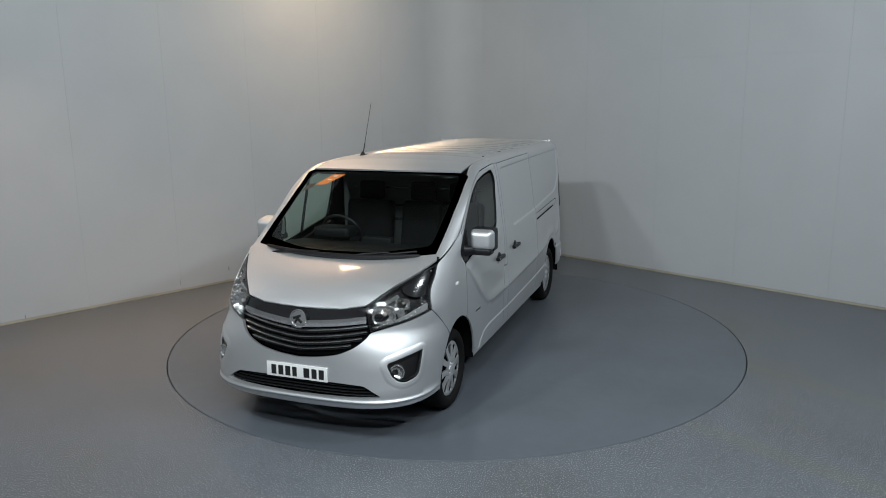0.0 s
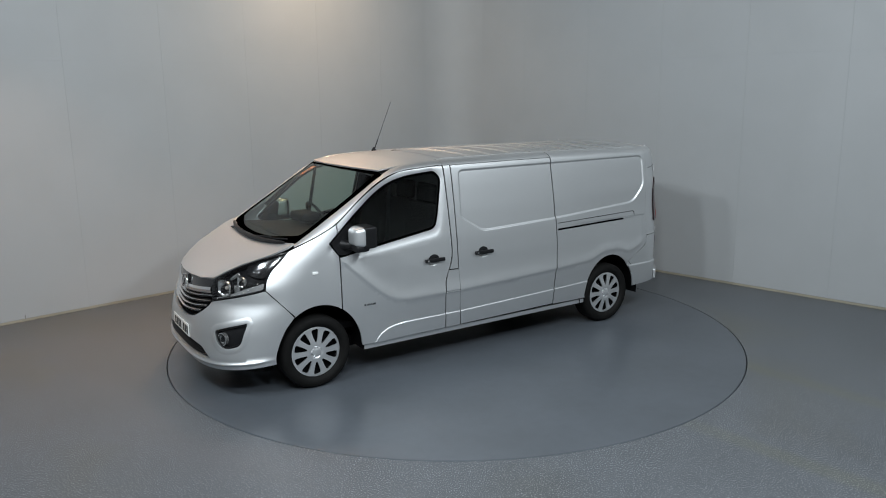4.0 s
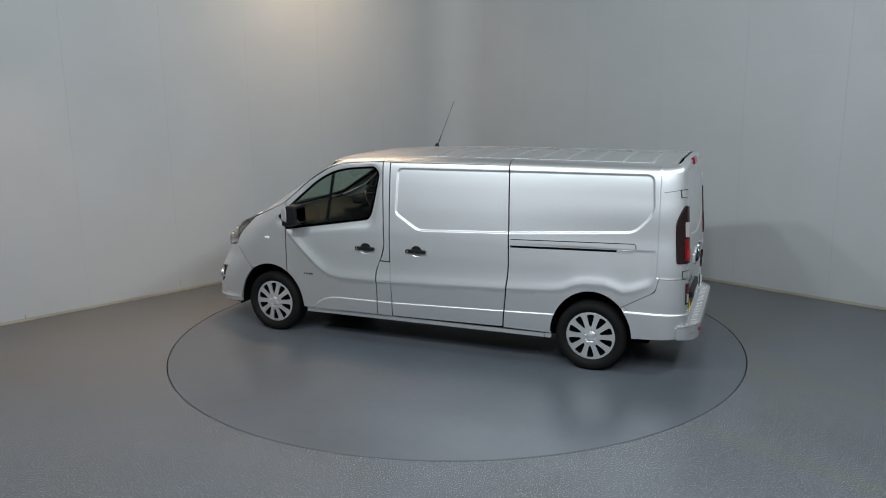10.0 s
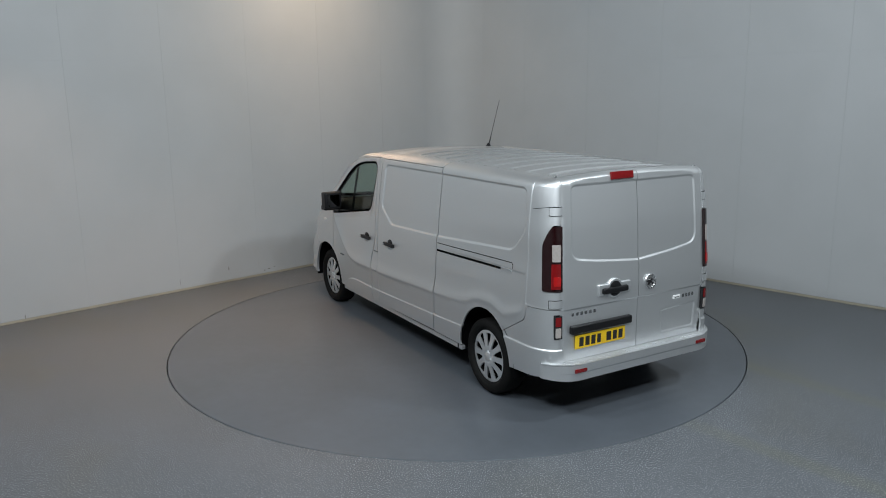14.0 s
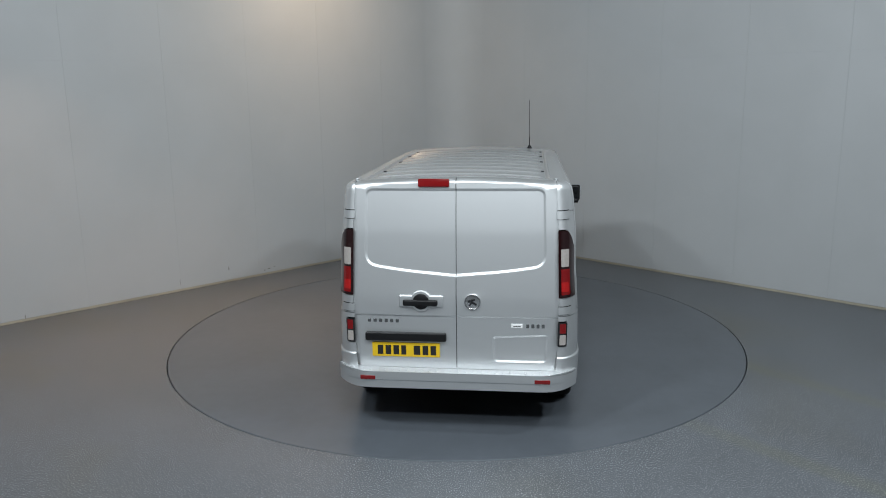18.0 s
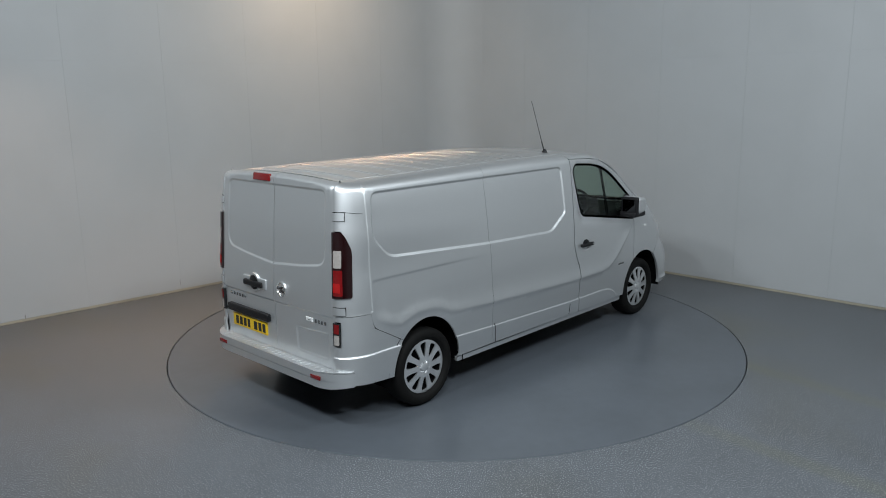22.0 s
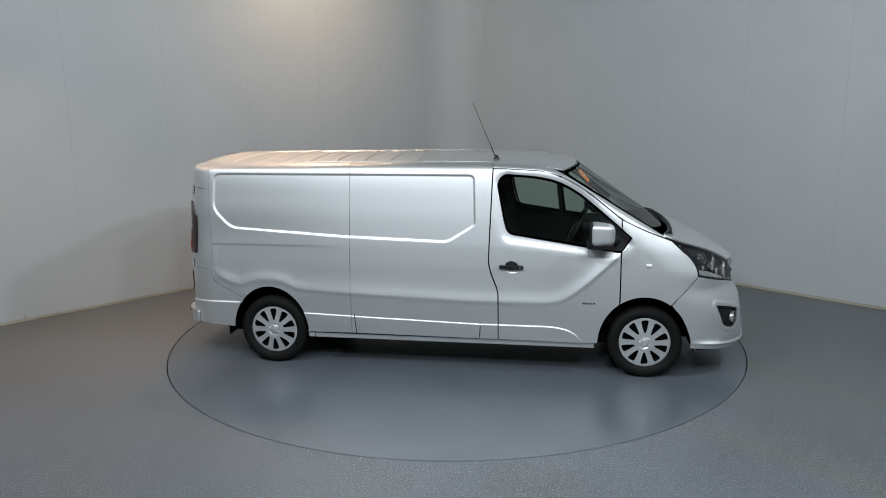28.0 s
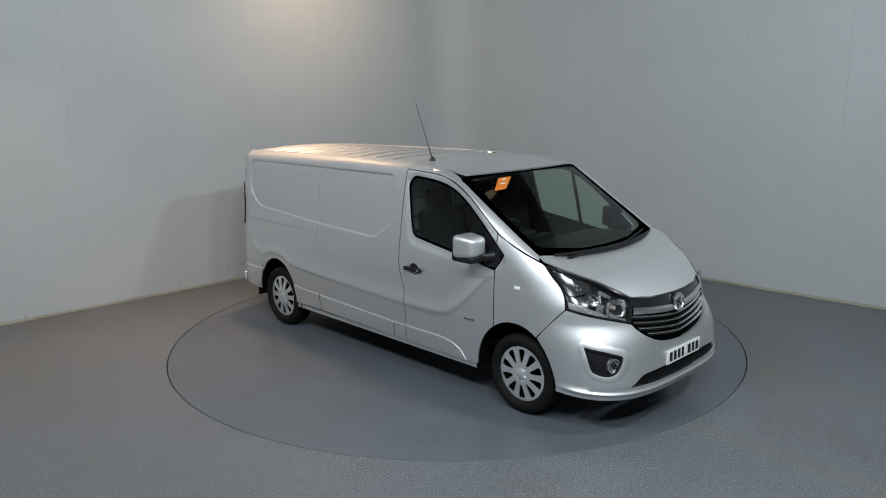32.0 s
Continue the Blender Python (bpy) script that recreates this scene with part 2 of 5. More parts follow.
def skin(name, loops, surf, mat, parent, grid=0.04, feats=(), gap=0.0028, thick=0.014, lift=0.0, label="", edge=None):
    """A sheet-metal panel: the outline loops (the first outside, the others holes) laid on surf(u, v), with folded edges."""
    edge = edge or grid * 0.6
    bounds = [inset(dense(l, edge), gap if i == 0 else -gap) for i, l in enumerate(loops)]
    allb = np.vstack(bounds)
    lo, hi = bounds[0].min(0), bounds[0].max(0)
    gu, gv = np.meshgrid(np.arange(lo[0] + grid / 2, hi[0], grid), np.arange(lo[1] + grid / 2, hi[1], grid))
    G = np.stack([gu.ravel(), gv.ravel()], 1)
    ok = inside(G, bounds[0])
    for h in bounds[1:]:
        ok &= ~inside(G, h)
    for bl in bounds:
        ok &= line_distance(G, bl) > edge * 0.45
    G = G[ok]
    links = []
    if len(feats):
        fp = np.vstack(feats)
        fid = np.concatenate([np.full(len(f), i) for i, f in enumerate(feats)])
        ok = inside(fp, bounds[0])
        for h in bounds[1:]:
            ok &= ~inside(fp, h)
        for bl in bounds:
            ok &= line_distance(fp, bl) > 0.004
        idx = np.cumsum(ok) - 1
        step = np.linalg.norm(np.diff(fp, axis=0), axis=1)
        links = [(int(idx[i]), int(idx[i + 1])) for i in range(len(fp) - 1) if ok[i] and ok[i + 1] and fid[i] == fid[i + 1] and step[i] < 0.09]
        fp = fp[ok]
        if len(fp):
            # thin the grid where the pressed lines run
            cell = grid * 0.35
            taken = {(int(round(p[0] / cell)) + i, int(round(p[1] / cell)) + j) for p in fp for i in (-1, 0, 1) for j in (-1, 0, 1)}
            G = G[np.array([(int(round(p[0] / cell)), int(round(p[1] / cell))) not in taken for p in G], bool)] if len(G) else G
            links = [(p + len(allb) + len(G), q + len(allb) + len(G)) for p, q in links]
            G = np.vstack([G, fp])
    V = np.vstack([allb, G])
    edges, k = [], 0
    for bl in bounds:
        n = len(bl)
        edges += [(k + i, k + (i + 1) % n) for i in range(n)]
        k += n
    res = mathutils.geometry.delaunay_2d_cdt([Vector(v) for v in V], edges + links, [], 0, 1e-5, False)
    uv = np.array([v[:] for v in res[0]])
    tris = np.array([f for f in res[2] if len(f) == 3])
    cen = uv[tris].mean(1)
    keep = inside(cen, bounds[0])
    for h in bounds[1:]:
        keep &= ~inside(cen, h)
    tris = tris[keep]
    e = 1e-3
    P = surf(uv[:, 0], uv[:, 1])
    du = surf(uv[:, 0] + e, uv[:, 1]) - surf(uv[:, 0] - e, uv[:, 1])
    dv = surf(uv[:, 0], uv[:, 1] + e) - surf(uv[:, 0], uv[:, 1] - e)
    nr = np.cross(du, dv)
    nr /= np.maximum(np.linalg.norm(nr, axis=1), 1e-12)[:, None]
    # outwards: away from a point inside the body
    if np.sum((P - np.array([np.clip(P[:, 0].mean(), -2.0, 1.9), 0, 0.9])) * nr) < 0:
        nr = -nr
    P = P + nr * lift
    f0 = tris[0]
    flip = np.cross(P[f0[1]] - P[f0[0]], P[f0[2]] - P[f0[0]]) @ nr[f0[0]] < 0
    if flip:
        tris = tris[:, ::-1]
    faces = [tuple(t) for t in tris]
    verts = list(P)
    if thick:
        count = {}
        for t in tris:
            for a, b in ((t[0], t[1]), (t[1], t[2]), (t[2], t[0])):
                count[(a, b)] = 1
        rim = [(a, b) for (a, b) in count if (b, a) not in count]
        top, bot = {}, {}
        for a in {q for ab in rim for q in ab}:
            top[a] = len(verts)
            verts.append(P[a])
            bot[a] = len(verts)
            verts.append(P[a] - nr[a] * thick)
        faces += [(top[b], top[a], bot[a], bot[b]) for a, b in rim]
    ob = mesh_object(name, verts, faces, mat, parent, label=label)
    bend = np.zeros((len(verts), 3))
    bend[:len(nr)] = nr
    ob.data.normals_split_custom_set_from_vertices([tuple(n) for n in bend])
    return ob


# ---- the van's body surface: half width, nose and tail in metres, x ahead, y left, z up ----
ZW = [0.20, 0.40, 0.55, 0.70, 0.85, 1.00, 1.20, 1.45, 1.70, 1.80, 1.86, 1.95]
VW = [0.940, 0.952, 0.958, 0.962, 0.960, 0.955, 0.942, 0.914, 0.880, 0.864, 0.851, 0.8315]
ZN = [0.22, 0.30, 0.39, 0.50, 0.60, 0.72, 0.83, 0.96, 1.03, 1.15, 1.262, 1.35, 1.60]
XN = [2.62, 2.675, 2.700, 2.680, 2.665, 2.65, 2.63, 2.60, 2.585, 2.48, 2.35, 2.25, 1.95]
NN = [3.3, 3.3, 3.3, 3.3, 3.3, 2.9, 2.4, 2.5, 2.25, 2.25, 2.3, 2.3, 2.3]
ZR = [0.30, 0.60, 1.05, 1.55, 1.92]
XR = [-2.578, -2.582, -2.580, -2.550, -2.513]
ZD = [0.30, 0.50, 0.70, 1.07, 1.58, 1.90, 1.96]
YD = [0.762, 0.764, 0.778, 0.782, 0.770, 0.750, 0.742]
NOSE = 0.75


def smooth_interp(z, zs, vs):
    """Interpolates with rounded knees."""
    z = np.asarray(z, float)
    return sum((5 - abs(k)) * np.interp(z + k * 0.012, zs, vs) for k in range(-4, 5)) / 25


def taper(x, z):
    """The body draws in low down towards the tail and keeps a square shoulder."""
    k = smoothstep(-0.7, -2.4, x)
    return k * (0.014 * smoothstep(1.55, 1.85, z) - 0.034 * smoothstep(1.60, 1.20, z))


def smooth_w(z):
    return smooth_interp(z, ZW, VW)


BROW, OVER = 1.86, 0.19


def shoulder(v, zr):
    """Over the brow the side rolls inwards to the roof's edge at height zr: gives height and inward shift."""
    t = np.clip((v - BROW) / OVER, 0, 1)
    h = zr - 0.008 - BROW
    w = (1 - t) ** 2 * 0.851 + 2 * t * (1 - t) * (0.851 - 0.217 * h) + t * t * 0.70
    z = (1 - t) ** 2 * BROW + 2 * t * (1 - t) * (BROW + h) + t * t * zr
    return np.where(v > BROW, z, v), 0.851 - w


def corner_u(x, z):
    """The turn of a rear corner at x on the flank's own sheet."""
    return (float(smooth_interp(min(z, BROW), ZR, XR)) + 0.26 - x) / 0.26


def corner_x(u, z):
    """Where the turn u of a rear corner lies on the flank's own sheet."""
    return float(smooth_interp(min(z, BROW), ZR, XR)) + 0.26 - 0.26 * u


CREASE = [(1.75, 1.40), (1.51, 1.157), (1.26, 0.92), (1.14, 0.815), (1.05, 0.752), (0.97, 0.715), (0.85, 0.694), (0.24, 0.692), (-0.98, 0.738), (-1.40, 0.757), (-1.50, 0.775), (-1.60, 0.82), (-1.69, 0.84),
          (-1.86, 0.842), (-1.94, 0.82), (-2.04, 0.786), (-2.14, 0.81), (-2.27, 0.863), (-2.33, 0.93)]
WINDOW = [(1.60, 1.295, .015), (1.38, 1.488, .1), (1.14, 1.684, .1), (0.97, 1.778, .1), (0.78, 1.822, .1), (0.47, 1.845, .07), (0.41, 1.77, .05), (0.475, 1.43, .1), (0.51, 1.312, .09), (1.46, 1.166, .04), (1.52, 1.172, .03)]
CARGO = [(0.215, 1.838, .06), (0.225, 1.385, .04), (-0.03, 1.225, .06), (-1.0, 1.258, .1), (-2.12, 1.322, .08), (-2.29, 1.50, .08), (-2.27, 1.845, .07)]
WIN_LOOP, CARGO_LOOP = np.array(rounded(WINDOW)), np.array(rounded(CARGO))
SHOULDER = np.array(rounded([(1.64, 1.24, .06), (1.40, 1.50, .1), (1.15, 1.72, .1), (0.95, 1.82, .1), (0.48, 1.89, .05), (0.38, 1.80, .05), (0.42, 1.42, .1), (0.46, 1.235, .1), (1.50, 1.105, .12)]))


def relief(x, z, cargo=True):
    """How far the pressed flank stands out beyond the plain one."""
    P = np.stack([x, z], 1)
    xs, zs = np.array(CREASE)[::-1].T
    zc = np.interp(x, xs, zs)
    up = z - zc
    front = smoothstep(1.7, 1.3, x)
    amp = np.interp(x, [-1.6, -0.8], [0.013, 0.020]) * np.minimum(front, smoothstep(-2.34, -2.18, x))
    out = amp * np.where(up > 0, np.exp(-(np.maximum(up, 0) / 0.085) ** 1.4), np.exp(-(np.minimum(up, 0) / 0.16) ** 2) * 0.35 + 0.65 * smoothstep(-0.022, 0.0, up))
    sill = np.interp(x, [-2.6, -2.1, -1.4, 0.25, 0.88, 0.98, 1.06, 1.13, 1.17, 1.20], [0.63, 0.565, 0.527, 0.477, 0.475, 0.466, 0.446, 0.408, 0.365, 0.31])
    out = out + 0.009 * smoothstep(sill + 0.006, sill - 0.012, z) * (1 - 0.5 * smoothstep(sill - 0.05, sill - 0.2, z))
    if cargo:
        d = line_distance(P, CARGO_LOOP)
        sd = np.where(inside(P, CARGO_LOOP), d, -d)
        out = out - 0.013 * smoothstep(-0.002, 0.020, sd)
        hip = 0.005 * smoothstep(-0.95, -1.7, x) * smoothstep(1.182, 1.16, z) * smoothstep(zc, zc + 0.09, z) * smoothstep(-2.31, -2.27, x)
        out = out - hip
        out = out - 0.006 * smoothstep(-2.318, -2.330, x) * smoothstep(0.93, 0.95, z)
    near = x > 0.3
    if near.any():
        Pn = P[near]
        d = line_distance(Pn, SHOULDER)
        sd = np.where(inside(Pn, SHOULDER), d, -d)
        out[near] -= 0.014 * smoothstep(-0.015, 0.060, sd)
        out[near] -= 0.010 * smoothstep(0.060, 0.045, np.hypot((Pn[:, 0] - 0.56) * 0.95, (Pn[:, 1] - 1.012) * 1.25))
    out = out - 0.010 * smoothstep(0.060, 0.045, np.hypot((x + 0.02) * 0.95, (z - 1.02) * 1.25)) * (1.0 if cargo == "slide" else 0.0)
    return out


def flank(s, cargo=True, rel=True):
    def f(x, z):
        x, z = np.asarray(x, float), np.asarray(z, float)
        xf = smooth_interp(z, ZN, XN)
        n = smooth_interp(z, ZN, NN)
        u = np.clip((x - (xf - NOSE)) / NOSE, 0, 0.9999)
        low = np.minimum(z, BROW)
        cx = smooth_interp(low, ZR, XR) + 0.26
        a = np.clip((cx - x) / 0.26, 0, math.pi / 2)
        past = np.maximum((cx - x) / 0.26 - math.pi / 2, 0)
        zz, d = shoulder(z, roof_z(np.maximum(x, -2.44), np.full_like(x, 0.70)))
        w, yd = smooth_w(low) + taper(x, low) * (1 - np.clip((z - BROW) / OVER, 0, 1)), np.interp(low, ZD, YD)
        w = np.where(x > 0, w * (1 - u ** n) ** (1 / n) - d, yd + (w - yd - d) * np.cos(a) - 0.16 * past)
        if rel:
            w = w + relief(x, z, cargo) * np.cos(a)
        xx = np.where(x < cx, cx + (0.5 * d - 0.26) * np.sin(a), x)
        return np.stack([xx, s * w, zz], 1)
    return f


def nose(s=1):
    """The wrap of the front: u is an angle times 0.9, from 0 at the middle to 1.41 at the flank."""
    def f(u, z):
        u, z = np.asarray(u, float), np.asarray(z, float)
        sg = np.where(u < 0, -1.0, 1.0)
        ps = np.abs(u) / 0.9
        past = np.maximum(ps - math.pi / 2, 0)
        ps = np.minimum(ps, math.pi / 2)
        xf, n, w = smooth_interp(z, ZN, XN), smooth_interp(z, ZN, NN), smooth_w(z)
        c, q = np.abs(np.cos(ps)), np.abs(np.sin(ps))
        r = (c ** n + q ** n) ** (-1 / n)
        return np.stack([xf - NOSE + NOSE * r * c - past * 0.9, s * sg * w * r * q, z], 1)
    return f


def nose_uv(pts):
    """(y, z) of front-view points to the nose's own sheet."""
    out = []
    for p in pts:
        y, z = p[0], p[1]
        n, w = float(smooth_interp(z, ZN, NN)), float(smooth_w(np.array([z]))[0])
        k = min(abs(y) / w, 0.9999)
        c = (1 - k ** n) ** (1 / n)
        out.append((math.copysign(math.atan2(k, c) * 0.9, y), z) + tuple(p[2:]))
    return out


def nose_side(pts):
    """(x, z) of side-view points to the nose's sheet."""
    out = []
    for p in pts:
        x, z = p[0], p[1]
        xf, n = float(smooth_interp(z, ZN, XN)), float(smooth_interp(z, ZN, NN))
        c = (x - xf + NOSE) / NOSE
        if c < 0:
            out.append(((math.pi / 2) * 0.9 + (-c) * NOSE, z) + tuple(p[2:]))
        else:
            c = min(c, 0.9999)
            out.append((math.atan2((1 - c ** n) ** (1 / n), c) * 0.9, z) + tuple(p[2:]))
    return out


def tail(s):
    """The wrap of a rear corner: u from the flank (below 0) round to the back (above 1.57)."""
    f0 = flank(s, True, False)

    def f(u, z):
        u, z = np.asarray(u, float), np.asarray(z, float)
        return f0(smooth_interp(np.minimum(z, BROW), ZR, XR) + 0.26 - 0.26 * u, z)
    return f


def back(rel=True):
    """The rear doors' face over (y, z)."""
    def f(y, z):
        y, z = np.asarray(y, float), np.asarray(z, float)
        x = smooth_interp(z, ZR, XR) - 0.012 * (1 - (y / 0.8) ** 2)
        x = x + 0.075 * np.maximum((z + 0.028 * (y / 0.738) ** 2 - 1.918) / 0.040, 0) ** 2
        x = x + 0.009 * smoothstep(-0.028, 0.0, np.abs(y) - np.interp(z, ZD, YD))
        if rel:
            P = np.stack([np.abs(y), z], 1)
            d = line_distance(P, BACK_LOOP)
            x = x + 0.010 * smoothstep(-0.003, 0.02, np.where(inside(P, BACK_LOOP), d, -d))
            x = x + 0.010 * smoothstep(0.925, 0.905, z)
            P = np.stack([y, z], 1)
            d = line_distance(P, BACK_LOW)
            x = x + 0.010 * smoothstep(-0.003, 0.02, np.where(inside(P, BACK_LOW), d, -d))
        return np.stack([x, y, z], 1)
    return f


BACK_LOOP = np.array(rounded([(-0.2, 1.873, 0), (0.665, 1.873, .06), (0.68, 1.30, .10), (0.38, 1.256, .1), (0.012, 1.223, .02), (-0.2, 1.245, 0)]))
BACK_LOW = np.array(rounded([(-0.28, 0.765, .03), (-0.70, 0.785, .03), (-0.69, 0.56, .04), (-0.29, 0.56, .04)]))

# ---- the studio: two long walls that meet in a rounded corner, the rest closed behind the camera ----
CORNER, SIDE, HIGH = Vector((0.03, 5.39, 0)), 12.6, 6.4
LDIR, RDIR = Vector((-0.720, -0.694, 0)), Vector((0.726, -0.688, 0))
ROUND = 0.66


def plan_outline():
    """The room's inner outline, with the far corner rounded."""
    a, b = CORNER + LDIR * ROUND, CORNER + RDIR * ROUND
    arc = []
    for k in range(13):
        t = k / 12
        arc.append((1 - t) ** 2 * a + 2 * t * (1 - t) * CORNER + t * t * b)
    left, right = CORNER + LDIR * SIDE, CORNER + RDIR * SIDE
    return arc, left, right, left + RDIR * SIDE


def wall_strip(name, pts, z0, z1, out, mat, thick=0.15):
    """An upright wall along pts, out: the way to its back."""
    bm = bmesh.new()
    cols = []
    for p in pts:
        o = out(p).normalized() * thick
        cols.append([bm.verts.new((p.x, p.y, z0)), bm.verts.new((p.x, p.y, z1)), bm.verts.new((p.x + o.x, p.y + o.y, z1)), bm.verts.new((p.x + o.x, p.y + o.y, z0))])
    for a, b in zip(cols, cols[1:]):
        for k in range(4):
            bm.faces.new((a[k], a[(k + 1) % 4], b[(k + 1) % 4], b[k]))
    bm.faces.new(cols[0])
    bm.faces.new(cols[-1][::-1])
    return part(name, bm, mat, smooth=True, angle=25)


ARC, LEFT, RIGHT, NEAR = plan_outline()
MID = Vector((0, -2.5, 0))
outward = lambda p: p - MID


def build_room():
    north = wall_strip("wall_north", ARC, 0, HIGH, outward, WALLM)
    west = wall_strip("wall_west", [LEFT, ARC[0]], -0.02, HIGH, lambda p: Vector((-0.694, 0.72, 0)), WALLM)
    east = wall_strip("wall_east", [ARC[-1], RIGHT], -0.02, HIGH, lambda p: Vector((0.688, 0.726, 0)), WALLM)
    south = wall_strip("wall_south", [LEFT, NEAR, RIGHT], 0, HIGH, outward, REARWALL)
    for w, txt in ((north, "rounded corner of a pale grey painted studio wall"), (west, "pale grey painted panel wall of the studio"), (east, "pale grey painted panel wall of the studio"), (south, "grey painted studio wall behind the camera")):
        tagged(w, txt, "wall", kind="structure")
    # wide boards with fine butt joints on both long walls
    for wall, way, face, marks in ((west, LDIR, Vector((0.694, -0.72, 0)), (0.68, 1.61, 2.78, 3.95, 5.12, 6.30, 7.47, 8.64)), (east, RDIR, Vector((-0.688, -0.726, 0)), (0.68, 1.53, 2.70, 3.88, 5.06, 6.25, 7.42, 8.6))):
        for a, b in zip(marks, marks[1:]):
            for z0, z1 in ((0.034, 2.974), (2.9748, 4.95)):
                bm = bmesh.new()
                c = CORNER + way * ((a + b) / 2) + face * 0.004
                ang = math.atan2(way.y, way.x)
                box(bm, (c.x, c.y, (z0 + z1) / 2), (b - a - 0.0008, 0.008, z1 - z0), 0.0003, Matrix.Rotation(ang, 4, "Z"), 1)
                part("wall_panel", bm, WALLM, wall)
    # scuffs and chips low on the wall
    scuff = material("scuff_grey", (0.22, 0.215, 0.20), 0.8, vary=0.3, grain=60)
    for along, z, w, h in ((4.42, 0.19, 0.014, 0.055), (3.79, 0.085, 0.05, 0.016), (3.70, 0.10, 0.03, 0.010), (3.86, 0.07, 0.022, 0.018), (7.02, 0.055, 0.012, 0.05), (1.62, 0.25, 0.006, 0.16), (5.13, 0.12, 0.006, 0.09)):
        bm = bmesh.new()
        c = CORNER + LDIR * along + Vector((0.694, -0.72, 0)) * 0.0085
        ang = math.atan2(LDIR.y, LDIR.x)
        vs = [bm.verts.new(Matrix.Translation((c.x, c.y, z)) @ Matrix.Rotation(ang, 4, "Z") @ Vector((w * math.cos(a) * (0.5 + 0.14 * math.sin(3 * a + along)), 0, h * math.sin(a) * (0.5 + 0.12 * math.cos(2 * a + along))))) for a in np.linspace(0, 2 * math.pi, 14, endpoint=False)]
        r = bmesh.ops.extrude_face_region(bm, geom=[bm.faces.new(vs)])
        bmesh.ops.translate(bm, vec=Vector((0.694, -0.72, 0)) * 0.001, verts=[v for v in r["geom"] if isinstance(v, bmesh.types.BMVert)])
        part("scuff", bm, scuff, west)
    # thin cream skirting along the walls
    skirt = material("skirting_cream", (0.36, 0.33, 0.26), 0.6, vary=0.1, grain=4, stain_or_sheen=0.2)
    for wall, way, face in ((west, LDIR, Vector((0.694, -0.72, 0))), (east, RDIR, Vector((-0.688, -0.726, 0)))):
        bm = bmesh.new()
        c = CORNER + way * 5.0 + face * 0.006
        box(bm, (c.x, c.y, 0.016), (8.2, 0.012, 0.03), 0.003, Matrix.Rotation(math.atan2(way.y, way.x), 4, "Z"), 2)
        tagged(part("baseboard", bm, skirt), "thin cream skirting at the foot of the wall", "skirting", kind="structure")
    # floor: one sheet with the round pit of the turntable cut out
    bm = bmesh.new()
    ring = [bm.verts.new((2.9755 * math.cos(2 * math.pi * k / 160), 2.9755 * math.sin(2 * math.pi * k / 160), 0)) for k in range(160)]
    big = [bm.verts.new((16 * math.cos(2 * math.pi * k / 160), 16 * math.sin(2 * math.pi * k / 160), 0)) for k in range(160)]
    low = [bm.verts.new((v.co.x, v.co.y, -0.16)) for v in ring]
    for k in range(160):
        j = (k + 1) % 160
        bm.faces.new((ring[k], big[k], big[j], ring[j]))
        bm.faces.new((low[k], ring[k], ring[j], low[j]))
    bm.faces.new(low)
    tagged(part("floor", bm, FLOORM, smooth=False), "grey-blue speckled vinyl studio floor", "floor", kind="structure")
    bm = bmesh.new()
    vs = [bm.verts.new((p.x * 1.01, p.y * 1.01, HIGH)) for p in [LEFT, *ARC, RIGHT, NEAR]]
    f = bm.faces.new(vs)
    bmesh.ops.extrude_face_region(bm, geom=[f])
    for v in vs:
        v.co.z += 0.1
    tagged(part("ceiling", bm, CEILM, smooth=False), "plain grey ceiling over the studio", "ceiling", kind="structure")


def build_turntable():
    top = tagged(new("turntable"), "large round blue-grey turntable set flush in the floor", "turntable")
    m = Matrix.Rotation(radians(90), 4, "X")
    bm = bmesh.new()
    lathe(bm, [(0.001, 0.0), (1.0, 0.0), (2.0, 0.0), (2.9535, 0.0), (2.9540, -0.004), (2.9540, -0.045), (0.001, -0.045)], 160, m)
    part("deck", bm, TABLEM, top, angle=60)
    bm = bmesh.new()
    lathe(bm, [(2.9545, -0.003), (2.9550, 0.0004), (2.9640, 0.0004), (2.9655, -0.002), (2.9655, -0.045), (2.9545, -0.045), (2.9545, -0.003)], 160, m)
    part("edge_trim", bm, TABLEM, top, "thin edge strip round the deck", angle=60)
    return top


build_room()
TURNTABLE = build_turntable()

# ---- the van ----
VAN = tagged(new("van"), "silver panel van with a long wheelbase on the turntable", "van")


def arch(cx, rx, rz, a0, a1, n=22, cz=0.33):
    return [(cx + rx * math.cos(radians(a0 + (a1 - a0) * k / n)), cz + rz * math.sin(radians(a0 + (a1 - a0) * k / n)), 0) for k in range(n + 1)]


FX, RX = 1.735, -1.755
PILLAR = [(1.90, 1.283), (1.70, 1.362), (1.515, 1.455), (1.23, 1.683), (1.02, 1.808), (0.82, 1.880), (0.61, 1.902), (0.375, 1.914)]
feature_lines = [dense(CREASE, 0.02, False), dense([(p[0], p[1] + 0.012) for p in CREASE], 0.02, False), dense([(p[0], p[1] - 0.02) for p in CREASE], 0.02, False)]
for off in (-0.012, -0.004, 0.002, 0.009, 0.016, 0.022, 0.032):
    feature_lines.append(inset(dense(CARGO_LOOP, 0.013), off))
SILL = [(-2.6, 0.63), (-2.1, 0.565), (-1.4, 0.527), (0.25, 0.477), (0.88, 0.475), (0.98, 0.466), (1.06, 0.446), (1.13, 0.408), (1.17, 0.365), (1.20, 0.31)]
for off in (0.007, -0.003, -0.013):
    feature_lines.append(dense([(p[0], p[1] + off) for p in SILL], 0.02, False))
